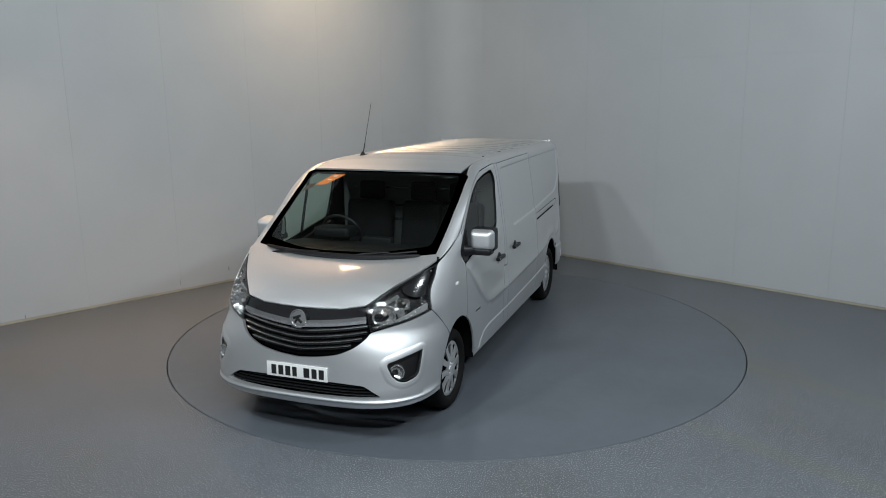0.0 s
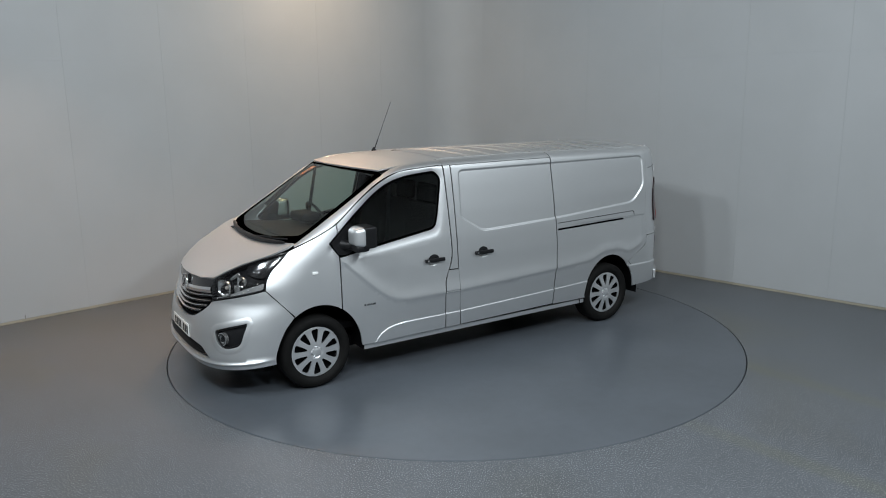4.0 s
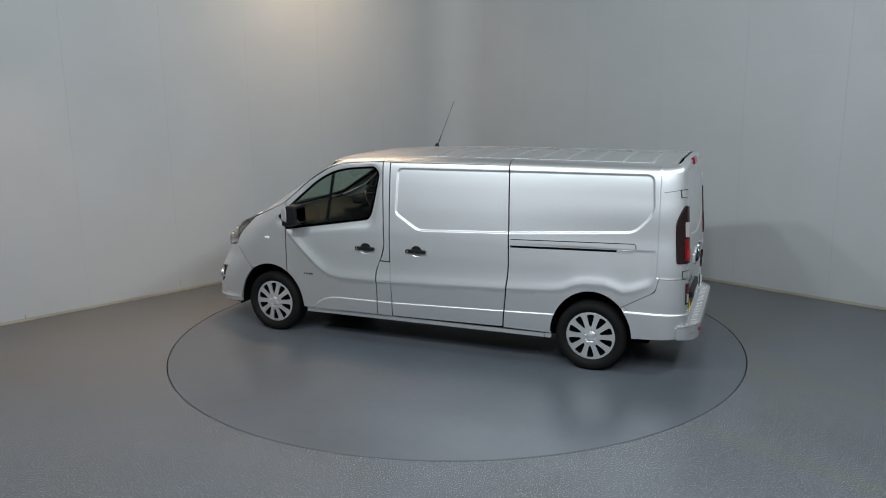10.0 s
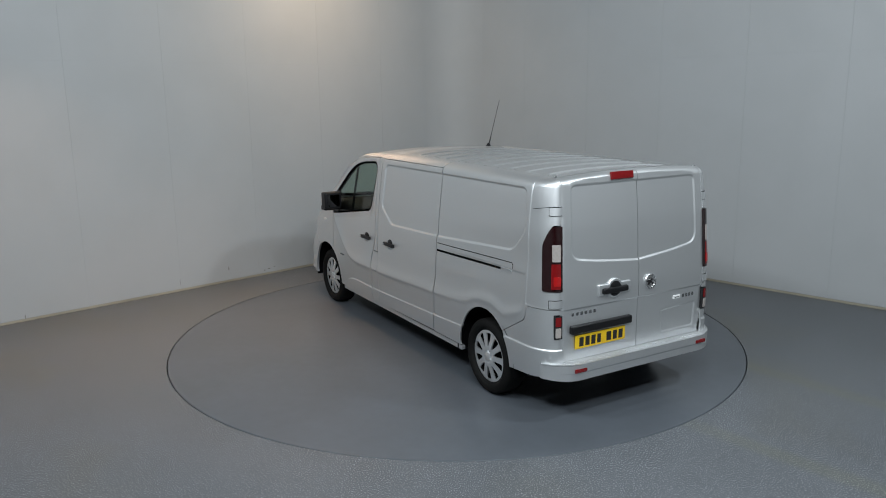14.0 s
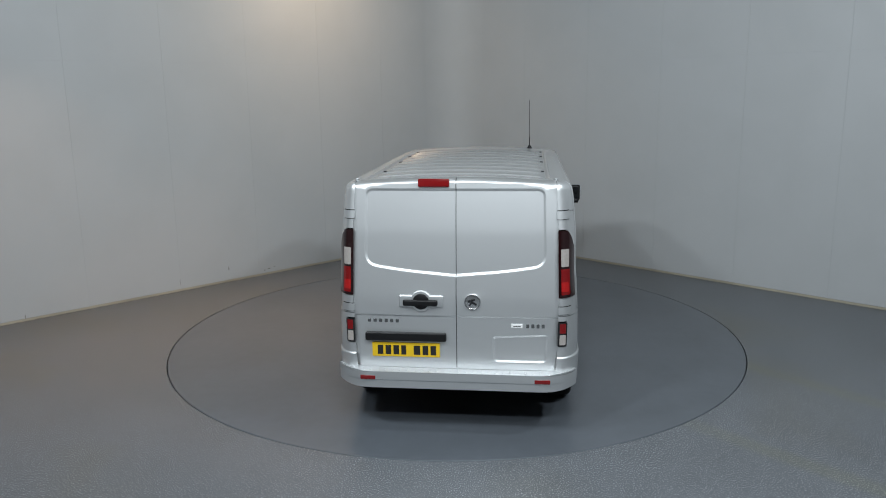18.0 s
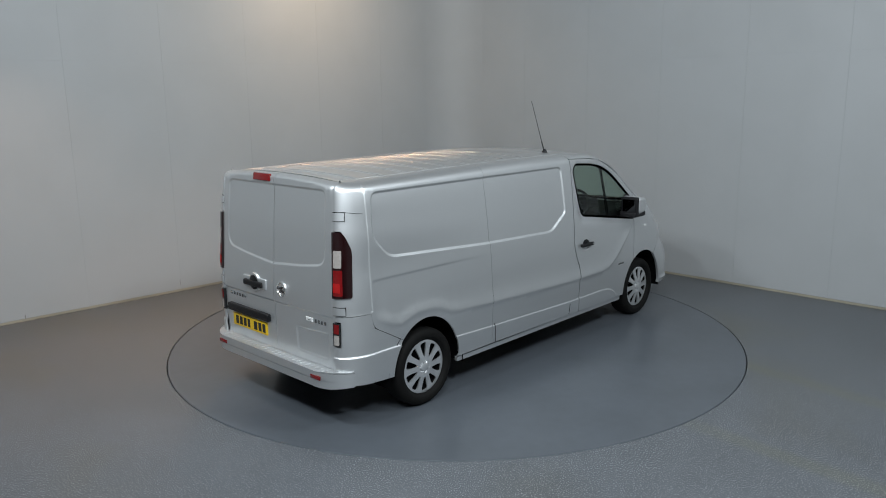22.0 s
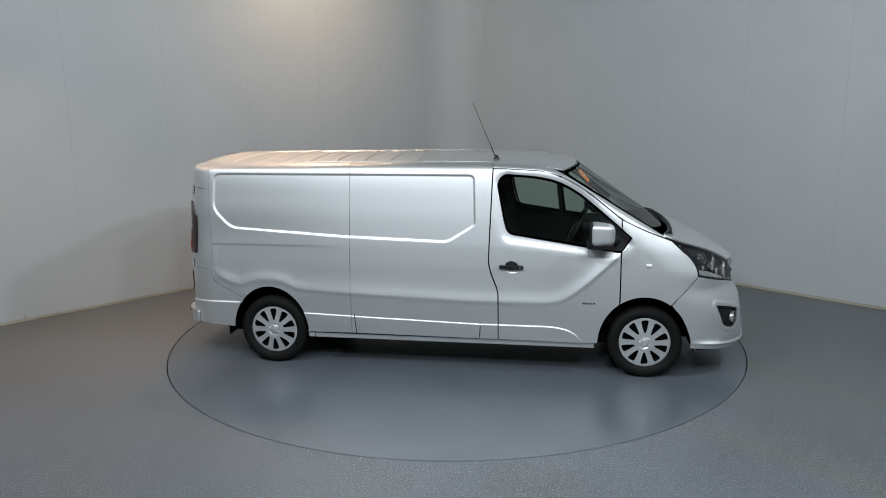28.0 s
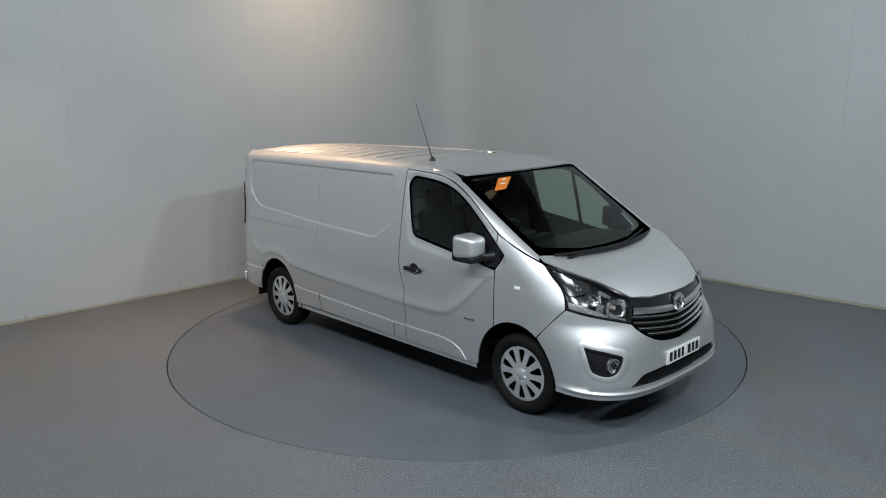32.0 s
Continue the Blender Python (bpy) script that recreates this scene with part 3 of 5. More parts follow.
for off in (-0.01, 0.02, 0.05):
    feature_lines.append(inset(dense(SHOULDER, 0.025), off))

for zz in (1.188, 1.180, 1.171, 1.162, 1.152):
    feature_lines.append(dense([(-0.96, zz), (-2.28, zz)], 0.03, False))
for xx_ in (-2.312, -2.318, -2.324, -2.330, -2.336):
    feature_lines.append(dense([(xx_, 0.95), (xx_, 1.95)], 0.04, False))
for cx_, cz_ in ((0.56, 1.012), (-0.02, 1.02)):
    for rr in (0.066, 0.058, 0.0525, 0.047, 0.038):
        feature_lines.append(np.array([(cx_ + rr / 0.95 * math.cos(2 * math.pi * k / 28), cz_ + rr / 1.25 * math.sin(2 * math.pi * k / 28)) for k in range(29)]))

DOOR = [(1.51, 0.712, 0), (1.51, 1.163, 0), (1.46, 1.166, .04), (0.51, 1.312, .09), (0.475, 1.43, .1), (0.41, 1.77, .05), (0.47, 1.845, .07), (0.78, 1.822, .1), (0.97, 1.778, .1), (1.14, 1.684, .1), (1.38, 1.488, .1), (1.51, 1.374, 0),
        (1.51, 1.452, 0), (1.23, 1.677, .1), (1.02, 1.803, .1), (0.82, 1.876, .1), (0.61, 1.899, .1), (0.38, 1.911, .02), (0.345, 1.06, .05), (0.365, 0.965, .05), (0.435, 0.79, .05), (0.435, 0.332, .01), (1.325, 0.325, .01)] + arch(FX, 0.405, 0.44, 176, 124, 10)
SLIDE = [(0.29, 1.897, .01), (0.275, 0.88, .1), (0.258, 0.335, .01), (-0.915, 0.352, .01), (-0.93, 0.56, .1), (-0.97, 0.93, .1), (-0.94, 1.899, .01)]


def build_body():
    for s in (1, -1):
        surf = flank(s)
        door = skin("front_door", [rounded(DOOR, 0.0)], flank(s, False), PAINT, VAN, 0.035, feature_lines, label="silver front door with a large side window")
        front_trim(s, door)
        edge = [(float(nose()(np.array([q[0]]), np.array([q[1]]))[0, 0]) - 0.003, q[1], .04) for q in nose_uv([(0.862, 1.256), (0.872, 1.19), (0.868, 1.11), (0.882, 1.03), (0.902, 0.957)])]
        fender = skin("front_wing", [rounded([(1.518, 0.712, 0), (1.518, 1.172, 0), (1.605, 1.295, .01), (1.518, 1.37, 0), (1.518, 1.447, 0), (1.70, 1.357, .1), (1.90, 1.278, .02), *edge[:-1], (*edge[-1][:2], .005), (2.03, 0.788, .1), (1.955, 0.708, 0)] + arch(FX, 0.405, 0.44, 57, 123, 12), 0.0)], flank(s, False), PAINT, VAN, 0.035, feature_lines, gap=0.0012, label="silver front wing")
        if s > 0:
            slide = skin("sliding_door", [rounded(SLIDE, 0.0)], flank(s, "slide"), PAINT, VAN, 0.03, feature_lines, label="silver sliding side door")
            door_handle(s, -0.018, 1.026, slide, "slide")
            skin("fuel_flap", [rounded([(0.425, 0.79, .03), (0.39, 0.90, .01), (0.272, 0.895, .005), (0.268, 0.695, .005), (0.43, 0.695, .005)], 0.01)], surf, PAINT, VAN, 0.03)
            skin("door_pillar", [rounded([(0.372, 1.905, .005), (0.338, 1.05, .04), (0.36, 0.955, .04), (0.385, 0.905, .005), (0.28, 0.90, .005), (0.282, 1.0, .1), (0.297, 1.905, .005)], 0.0)], surf, PAINT, VAN, 0.03)
            skin("lower_pillar", [rounded([(0.43, 0.688, .005), (0.43, 0.332, .005), (0.264, 0.332, .005), (0.268, 0.688, .005)], 0.0)], surf, PAINT, VAN, 0.03, feature_lines)
            rear_front = [(-0.948, 2.05, 0), (-0.948, 1.893, .01), (-0.978, 0.93, .1), (-0.938, 0.56, .1), (-0.923, 0.345, .01)]
        else:
            rear_front = [(0.372, 2.05, 0), (0.372, 1.905, .005), (0.338, 1.05, .04), (0.36, 0.955, .04), (0.428, 0.785, .04), (0.43, 0.332, .005)]
        if s < 0:
            skin("side_panel", [rounded(rear_front + [(-0.95, 0.345, .005), (-0.95, 2.05, .0)], 0.0)], surf, PAINT, VAN, 0.03, feature_lines, gap=0.0018, label="silver pressed side panel")
            rear_front = [(-0.95, 2.05, 0), (-0.95, 0.345, .005)]
        quarter = rear_front + [(-1.395, 0.337, 0.01)] + arch(RX, 0.375, 0.44, 4, 135, 24) + [(-2.318, 0.812, .05), (corner_x(0.095, 0.93), 0.93, .0)] + [(corner_x(1.62, zz), zz, 0) for zz in (0.93, 1.05, 1.2, 1.4, 1.55, 1.7, 1.86, 2.05)]
        hole = np.array([(corner_x(p[0], p[1]), p[1]) for p in dense(rounded(TAIL_LAMP, 0.01), 0.03)])
        q = skin("rear_side_panel", [rounded(quarter, 0.0), inset(hole, -0.002)], surf, PAINT, VAN, 0.03, feature_lines, gap=0.0028 if s > 0 else 0.0018, label="silver rear side panel" if s < 0 else "silver rear side panel with a door rail")
        side_trim(s, q)
        skin("cap_joint", [[(corner_x(0.98, 1.712), 1.712), (corner_x(0.98, 1.715), 1.7155), (corner_x(0.30, 1.69), 1.6935), (corner_x(0.30, 1.69), 1.690)]], surf, DARK, q, 0.03, gap=0, thick=0, lift=0.0012)
        if s > 0:
            skin("roof_rail", [[(0.372, 1.908), (0.372, 2.05), (-0.942, 2.05), (-0.942, 1.902), (0.295, 1.902), (0.30, 1.908)]], flank(s, False, False), PAINT, VAN, 0.03, gap=0.0015)
        # A pillar and the rail over the door
        rows = []
        top3 = [(1.885, 0.835, 1.300), (1.70, 0.838, 1.412), (1.54, 0.836, 1.510), (1.25, 0.825, 1.688), (1.03, 0.806, 1.822), (0.85, 0.775, 1.899), (0.62, 0.748, 1.924), (0.375, 0.738, 1.933)]
        low3 = flank(s, False)(np.array([p[0] for p in PILLAR]), np.array([p[1] + 0.004 for p in PILLAR]))
        hi3 = np.array([(a, s * b, c) for a, b, c in top3])

        def finer(A, n=5):
            out = []
            for i in range(len(A) - 1):
                p0, p1, p2, p3 = A[max(i - 1, 0)], A[i], A[i + 1], A[min(i + 2, len(A) - 1)]
                for k in range(n):
                    t = k / n
                    out.append(0.5 * (2 * p1 + (p2 - p0) * t + (2 * p0 - 5 * p1 + 4 * p2 - p3) * t * t + (3 * p1 - p0 - 3 * p2 + p3) * t ** 3))
            out.append(A[-1])
            return np.array(out)
        lo_, hi_ = finer(low3), finer(hi3)
        verts, faces, n = [], [], 9
        for a, b in zip(lo_, hi_):
            c = np.array([0, s, 0.25]) / 1.03
            L = np.linalg.norm(b - a)
            for k in range(n):
                t = k / (n - 1)
                verts.append(a + (b - a) * t + c * L * 0.13 * math.sin(math.pi * t) ** 0.8)
            verts.append(b - c * 0.02)
            verts.append(a - c * 0.02)
        W_ = n + 2
        for i in range(len(lo_) - 1):
            for k in range(n):
                q4 = (i * W_ + k, i * W_ + k + 1, (i + 1) * W_ + k + 1, (i + 1) * W_ + k)
                faces.append(q4[::-1] if s > 0 else q4)
            q4 = (i * W_ + n + 1, i * W_, (i + 1) * W_, (i + 1) * W_ + n + 1)
            faces.append(q4[::-1] if s > 0 else q4)
        mesh_object("windscreen_pillar", verts, faces, PAINT, VAN)
        rear_corner(s)
        # black inner shell behind the seams
        shell = [(1.50, 0.70, 0), (1.50, 1.19, 0), (0.49, 1.325, .08), (0.40, 1.78, .05), (0.48, 1.86, .05), (0.78, 1.835, .1), (0.98, 1.79, .1), (1.15, 1.69, .1), (1.50, 1.40, 0), (1.53, 1.43, 0), (1.23, 1.672, .1), (1.0, 1.80, .1), (0.8, 1.87, 0), (-2.35, 1.88, 0), (-2.36, 0.36, 0)] + arch(RX, 0.385, 0.45, 175, 5, 24) + [(1.30, 0.34, 0)] + arch(FX, 0.415, 0.45, 175, 120, 8)
        f0 = flank(s, False, False)

        def deep(x, z, f0=f0, s=s):
            p = f0(x, z)
            p[:, 1] -= s * 0.030
            return p
        skin("inner_shell", [rounded(shell, 0.0)], deep, DARK, VAN, 0.08, gap=0, thick=0)
        skin("sill", [rounded([(1.30, 0.318, .005), (1.30, 0.275, .01), (-1.385, 0.285, .01), (-1.385, 0.325, .005)], 0.01)], lambda x, z, s=s: np.stack([x, np.full_like(x, s * 0.925), z], 1), PAINT, VAN, 0.05, gap=0, thick=0.03)


def windscreen_surf(y, z):
    y, z = np.asarray(y, float), np.asarray(z, float)
    c = np.interp(z, [1.20, 1.885, 2.0], [2.085, 1.130, 0.97])
    drop = np.interp(z, [1.24, 1.316, 1.856, 1.95], [0.06, 0.075, 0.20, 0.23])
    return np.stack([c - drop * (np.abs(y) / 0.81) ** 2.2, y, z], 1)


def bonnet_surf(x, y):
    x, y = np.asarray(x, float), np.asarray(y, float)
    zc = smooth_interp(x, [1.80, 1.98, 2.1, 2.3, 2.42, 2.52, 2.58, 2.62, 2.66], [1.305, 1.266, 1.238, 1.170, 1.118, 1.066, 1.030, 1.0, 0.95])
    crown = np.interp(x, [1.86, 2.1, 2.3, 2.4, 2.5, 2.6], [-0.03, 0.012, 0.025, 0.055, 0.11, 0.13])
    return np.stack([x, y, zc - crown * (np.abs(y) / 0.8) ** 2], 1)


def roof_z(x, y):
    zc = smooth_interp(x, [-2.55, -2.45, -0.5, 0.3, 0.7, 1.0, 1.14], [1.945, 1.957, 1.975, 1.970, 1.950, 1.912, 1.884])
    k = np.clip(np.abs(y) / 0.735, 0, 1)
    z = zc - 0.034 * k ** 2.2
    ribs = 0.012 * smoothstep(0.66, 0.60, np.abs(y)) * smoothstep(0.1, 0.16, -x + 0.2) * smoothstep(-2.36, -2.30, x)
    ph = np.abs(((x + 0.1) / 0.262) % 1.0 - 0.5) * 2
    ditch = 0.016 * smoothstep(0.688, 0.664, np.abs(y)) * smoothstep(0.36, 0.20, x) * smoothstep(-2.40, -2.28, x)
    return z + ribs * smoothstep(0.80, 0.93, ph) - ditch


def build_top():
    # roof
    # front edge follows the windscreen's top
    ys = np.linspace(-0.735, 0.735, 15)
    front = [(float(windscreen_surf(np.array([y]), np.array([1.885 - 0.03 * (abs(y) / 0.735) ** 2]))[0, 0]) - 0.005, float(y), 0) for y in ys]
    rear = [(0.385, 0.735, 0), (0.37, 0.70, 0), (-2.265, 0.698, 0), (-2.352, 0.703, 0), (-2.419, 0.717, 0), (-2.435, 0.735, 0), (-2.449, 0.0, 0)]
    out = front + rear + [(x, -y, 0) for x, y, _ in rear[:-1]][::-1]

    def surf(x, y):
        return np.stack([x, y, roof_z(np.asarray(x), np.asarray(y))], 1)
    lines = [dense([(-0.1 - 0.262 * k + o, -0.66), (-0.1 - 0.262 * k + o, 0.66)], 0.03, False) for k in range(10) for o in (-0.030, -0.023, -0.016, -0.009, 0.009, 0.016, 0.023, 0.030)]
    lines += [dense([(0.3, q * y0), (-2.4, q * y0)], 0.05, False) for q in (1, -1) for y0 in (0.690, 0.682, 0.674, 0.663)]
    skin("roof", [rounded(out, 0.0)], surf, PAINT, VAN, 0.055, lines, gap=0.002, label="silver roof with pressed cross ribs")
    # windscreen
    edge = [(0.735, 1.862), (0.806, 1.842), (0.828, 1.60), (0.834, 1.312), (0.70, 1.288), (0.35, 1.262), (0, 1.255)]
    loop = [(0.0, 1.881, 0), (0.4, 1.875, 0)] + [(y, z, .02) for y, z in edge[:-1]] + [(0, 1.255, 0)] + [(-y, z, .02) for y, z in edge[:-1][::-1]] + [(-0.4, 1.875, 0)]
    inner = [(0.0, 1.866, .0), (0.4, 1.860, 0), (0.735, 1.840, .03), (0.752, 1.60, .1), (0.748, 1.362, .04), (0.35, 1.312, .1), (0, 1.306, 0), (-0.35, 1.312, .1), (-0.748, 1.362, .04), (-0.752, 1.60, .1), (-0.735, 1.840, .03), (-0.4, 1.860, 0)]
    skin("windscreen_border", [rounded(loop, 0.0), rounded(inner, 0.0)], windscreen_surf, GLOSS, VAN, 0.06, thick=0.01)
    g = skin("windscreen", [rounded(inner, 0.0)], windscreen_surf, GLASS, VAN, 0.08, gap=0, thick=0, lift=-0.003, label="tinted laminated windscreen")
    g.visible_shadow = False
    # bonnet
    half = [(2.600, 0.0, 0), (2.592, 0.15, 0), (2.565, 0.33, 0), (2.495, 0.508, .02), (2.40, 0.585, .05), (2.29, 0.667, .1), (2.096, 0.785, .1), (1.945, 0.858, .02), (1.875, 0.832, .02), (1.915, 0.60, .1), (1.935, 0.3, .1), (1.94, 0.0, 0)]
    loop = half + [(x, -y, r) for x, y, r in half[1:-1]][::-1]
    skin("bonnet", [rounded(loop, 0.0)], bonnet_surf, PAINT, VAN, 0.045, label="silver bonnet")
    # cowl under the windscreen
    skin("cowl", [rounded([(1.95, -0.6, .05), (1.95, 0.6, .05), (1.87, 0.82, .02), (1.80, 0.80, .02), (1.80, -0.80, .02), (1.87, -0.82, .02)], 0.02)], lambda x, y: bonnet_surf(x, y) - np.array([0, 0, 0.025]), BLACK, VAN, 0.08)


def build_scuttle():
    """The raised black lip between the windscreen's foot and the bonnet."""
    ys = np.linspace(-0.70, 0.70, 25)
    zs = 1.274 + 0.030 * (np.abs(ys) / 0.70) ** 2
    p = windscreen_surf(ys, zs) + np.array([0.030, 0, 0.004])
    bm = bmesh.new()
    tube(bm, [tuple(q) for q in p], [0.022 - 0.012 * abs(y / 0.70) ** 3 for y in ys], 10)
    part("scuttle", bm, BLACK, VAN, "black plastic scuttle below the windscreen")


def wheel(x, s):
    hub = new("wheel")
    hub.parent = VAN
    hub.location = (x, 0, 0.33)
    m = Matrix.Translation((0, s * 0.80, 0)) @ (Matrix.Rotation(math.pi, 4, "Z") if s < 0 else Matrix())
    bm = bmesh.new()
    prof = [(0.205, 0.070), (0.238, 0.084), (0.246, 0.102), (0.27, 0.112), (0.298, 0.108), (0.318, 0.094), (0.327, 0.078), (0.330, 0.05), (0.330, -0.05), (0.327, -0.078), (0.315, -0.095), (0.26, -0.11), (0.205, -0.10), (0.205, 0.070)]
    lathe(bm, prof, 72, m)
    part("tyre", bm, RUBBER, hub, angle=50)
    bm = bmesh.new()
    lathe(bm, [(0.02, 0.030), (0.19, 0.030), (0.205, 0.06), (0.205, -0.09), (0.02, -0.09)], 48, m)
    part("rim", bm, DARK, hub, angle=40)
    trim_cover(hub, m)
    return hub


# ---- details of the flanks ----


def on_flank(s, x, z, off=0.0, cargo=False):
    f = flank(s, cargo)
    p = f(np.array([x]), np.array([z]))[0]
    a, b = f(np.array([x + 0.02]), np.array([z]))[0] - f(np.array([x - 0.02]), np.array([z]))[0], f(np.array([x]), np.array([z + 0.02]))[0] - f(np.array([x]), np.array([z - 0.02]))[0]
    n = np.cross(a, b)
    n /= np.linalg.norm(n)
    if n[1] * s < 0:
        n = -n
    return Vector(p + n * off), Vector(n)


def frame_at(p, n, up=Vector((0, 0, 1))):
    """A pose at p whose z axis is n and whose x axis lies level."""
    n = Vector(n).normalized()
    x = up.cross(n).normalized()
    y = n.cross(x)
    m = Matrix((x, y, n)).transposed().to_4x4()
    m.translation = p
    return m


def door_handle(s, x, z, parent, cargo=False):
    p, n = on_flank(s, x, z, 0.004, cargo)
    m = frame_at(p, n)
    bm = bmesh.new()
    box(bm, (0, 0, 0), (0.215, 0.036, 0.030), 0.012, m @ Matrix.Translation((0, 0, 0.026)), 3)
    box(bm, (0, 0, 0), (0.030, 0.030, 0.034), 0.008, m @ Matrix.Translation((0.085, 0, 0.008)), 2)
    box(bm, (0, 0, 0), (0.030, 0.030, 0.034), 0.008, m @ Matrix.Translation((-0.085, 0, 0.008)), 2)
    h = part("door_handle", bm, BLACK, parent, "black plastic door handle")
    bm = bmesh.new()
    lathe(bm, [(0.058, -0.002), (0.056, 0.006), (0.040, 0.009), (0.012, 0.010)], 28, m @ Matrix.Rotation(radians(90), 4, "X") @ Matrix.Diagonal((1, 1, 0.72, 1)) @ Matrix.Translation((0, 0, -0.018)), True)
    part("handle_cup", bm, BLACK, h)
    bm = bmesh.new()
    lathe(bm, [(0.010, -0.002), (0.010, 0.004), (0.003, 0.005)], 14, m @ Matrix.Translation((-0.082 if s > 0 else 0.082, 0, 0.040)) @ Matrix.Rotation(radians(90), 4, "X"), True)
    part("lock", bm, CHROME, h)
    return h


def front_trim(s, door):
    f = flank(s, False)
    ring = dense(WIN_LOOP, 0.03)
    pane = inset(ring, 0.020)
    skin("window_seal", [ring, pane], f, BLACK, door, 0.05, gap=0, thick=0.012, lift=-0.001, edge=0.03, label="black rubber window seal")
    g = skin("window_glass", [pane], f, GLASS, door, 0.08, gap=0, thick=0, lift=-0.008, edge=0.04, label="tinted side window")
    g.visible_shadow = False
    skin("quarter_trim", [rounded([(1.585, 1.295, .01), (1.40, 1.452, .03), (1.36, 1.43, .02), (1.39, 1.19, .02), (1.45, 1.178, .02), (1.515, 1.182, .02)], 0.01)], f, BLACK, door, 0.05, gap=0, thick=0.01, lift=0.002, label="black plastic mirror base")
    skin("window_bar", [rounded([(0.965, 1.775, .005), (0.935, 1.785, .005), (1.005, 1.245, .005), (1.04, 1.24, .005)], 0.004)], f, DARK, door, 0.06, gap=0, thick=0.012, lift=-0.009)
    door_handle(s, 0.55, 1.018, door)
    bm = bmesh.new()
    p, n = on_flank(s, 1.245, 0.702, 0.001)
    for k, wd in enumerate((0.030, 0.022, 0.026, 0.018)):
        box(bm, (0, 0, 0), (wd, 0.016, 0.004), 0.001, frame_at(p, n) @ Matrix.Translation((s * (0.045 - 0.030 * k), 0, 0.001)), 1)
    part("door_badge", bm, BADGE, door, "small silver badge bars")
    # mirror
    mir = new("door_mirror")
    mir.parent = VAN
    tagged(mir, "silver and black door mirror")
    bm = bmesh.new()
    # the far-side head is turned in further, so that its black housing shows beside the cap
    x0, x1 = (1.338, 1.444) if s > 0 else (1.236, 1.444)
    vs = box(bm, ((x0 + x1) / 2, s * 1.048, 1.352), (x1 - x0, 0.224, 0.188), 0.048, None, 6)
    for v in vs:
        k = max(0.0, (v.co.x - 1.330) / 0.114) ** 1.3
        v.co.y = s * 1.046 + (v.co.y - s * 1.046) * (1 - 0.28 * k)
        v.co.z = 1.342 + (v.co.z - 1.342) * (1 - 0.26 * k)
    part("mirror_cap", bm, PAINT, mir, "silver mirror cap")
    bm = bmesh.new()
    box(bm, ((x0 + x1) / 2 - 0.02, s * 1.036, 1.254), (x1 - x0 + 0.02, 0.198, 0.060), 0.026, None, 4)
    box(bm, (x0 - 0.030 if s > 0 else x0 + 0.012, s * 1.046, 1.346), (0.128 if s > 0 else 0.050, 0.206, 0.190), 0.024, None, 4)
    part("mirror_base", bm, BLACK, mir)
    bm = bmesh.new()
    tube(bm, [(1.40, s * 0.985, 1.268), (1.43, s * 0.94, 1.262), (1.45, s * 0.90, 1.262)], [0.034, 0.042, 0.06], 12)
    part("mirror_arm", bm, BLACK, mir)
    bm = bmesh.new()
    box(bm, (x0 - 0.0945 if s > 0 else x0 - 0.0135, s * 1.046, 1.344), (0.004, 0.150, 0.138), 0.0018, None, 2)
    part("mirror_glass", bm, MIRROR, mir)


def side_trim(s, q):
    f = flank(s)
    if s > 0:
        skin("door_rail", [rounded([(-0.985, 1.130, .003), (-0.985, 1.150, .003), (-1.97, 1.166, .003), (-1.97, 1.146, .003)], 0.003)], f, DARK, q, 0.05, gap=0, thick=0.0, lift=0.0015, label="black sliding door rail slot")
        skin("rail_cover", [rounded([(-1.975, 1.142, .003), (-1.975, 1.168, .003), (-2.12, 1.170, .01), (-2.12, 1.144, .01)], 0.003)], f, PAINT, q, 0.05, gap=0, thick=0.006, lift=0.004)
        skin("rail_bead", [rounded([(-0.985, 1.203, .002), (-0.985, 1.210, .002), (-2.12, 1.232, .004), (-2.14, 1.215, .01), (-2.14, 1.18, .01), (-2.132, 1.18, .01), (-2.132, 1.212, .01), (-2.118, 1.225, .004)], 0.002)], f, DARK, q, 0.05, gap=0, thick=0, lift=0.001)
    else:
        for x0, x1, z1 in ((-0.905, -0.92, 0.525), (0.262, 0.270, 0.482)):
            skin("sill_joint", [[(x0 - 0.004, 0.345), (x0 + 0.004, 0.345), (x1 + 0.004, z1), (x1 - 0.004, z1)]], f, DARK, q, 0.05, gap=0, thick=0, lift=0.0012)


# ---- nose ----
NOSE_F = nose()


def mirrored(half):
    """A closed outline from its left half, which runs from the middle line to the middle line."""
    return half + [(-p[0],) + tuple(p[1:]) for p in half[::-1] if abs(p[0]) > 1e-6]


def nose_off(d):
    def f(u, z):
        e = 1e-3
        p = NOSE_F(u, z)
        n = np.cross(NOSE_F(u + e, z) - NOSE_F(u - e, z), NOSE_F(u, z + e) - NOSE_F(u, z - e))
        n /= np.maximum(np.linalg.norm(n, axis=1), 1e-12)[:, None]
        n[n[:, 0] < -0.2] *= -1
        n = np.where((np.sum(n * np.stack([p[:, 0] - 1.6, p[:, 1], p[:, 2] * 0], 1), axis=1) < 0)[:, None], -n, n)
        return p + n * d
    return f


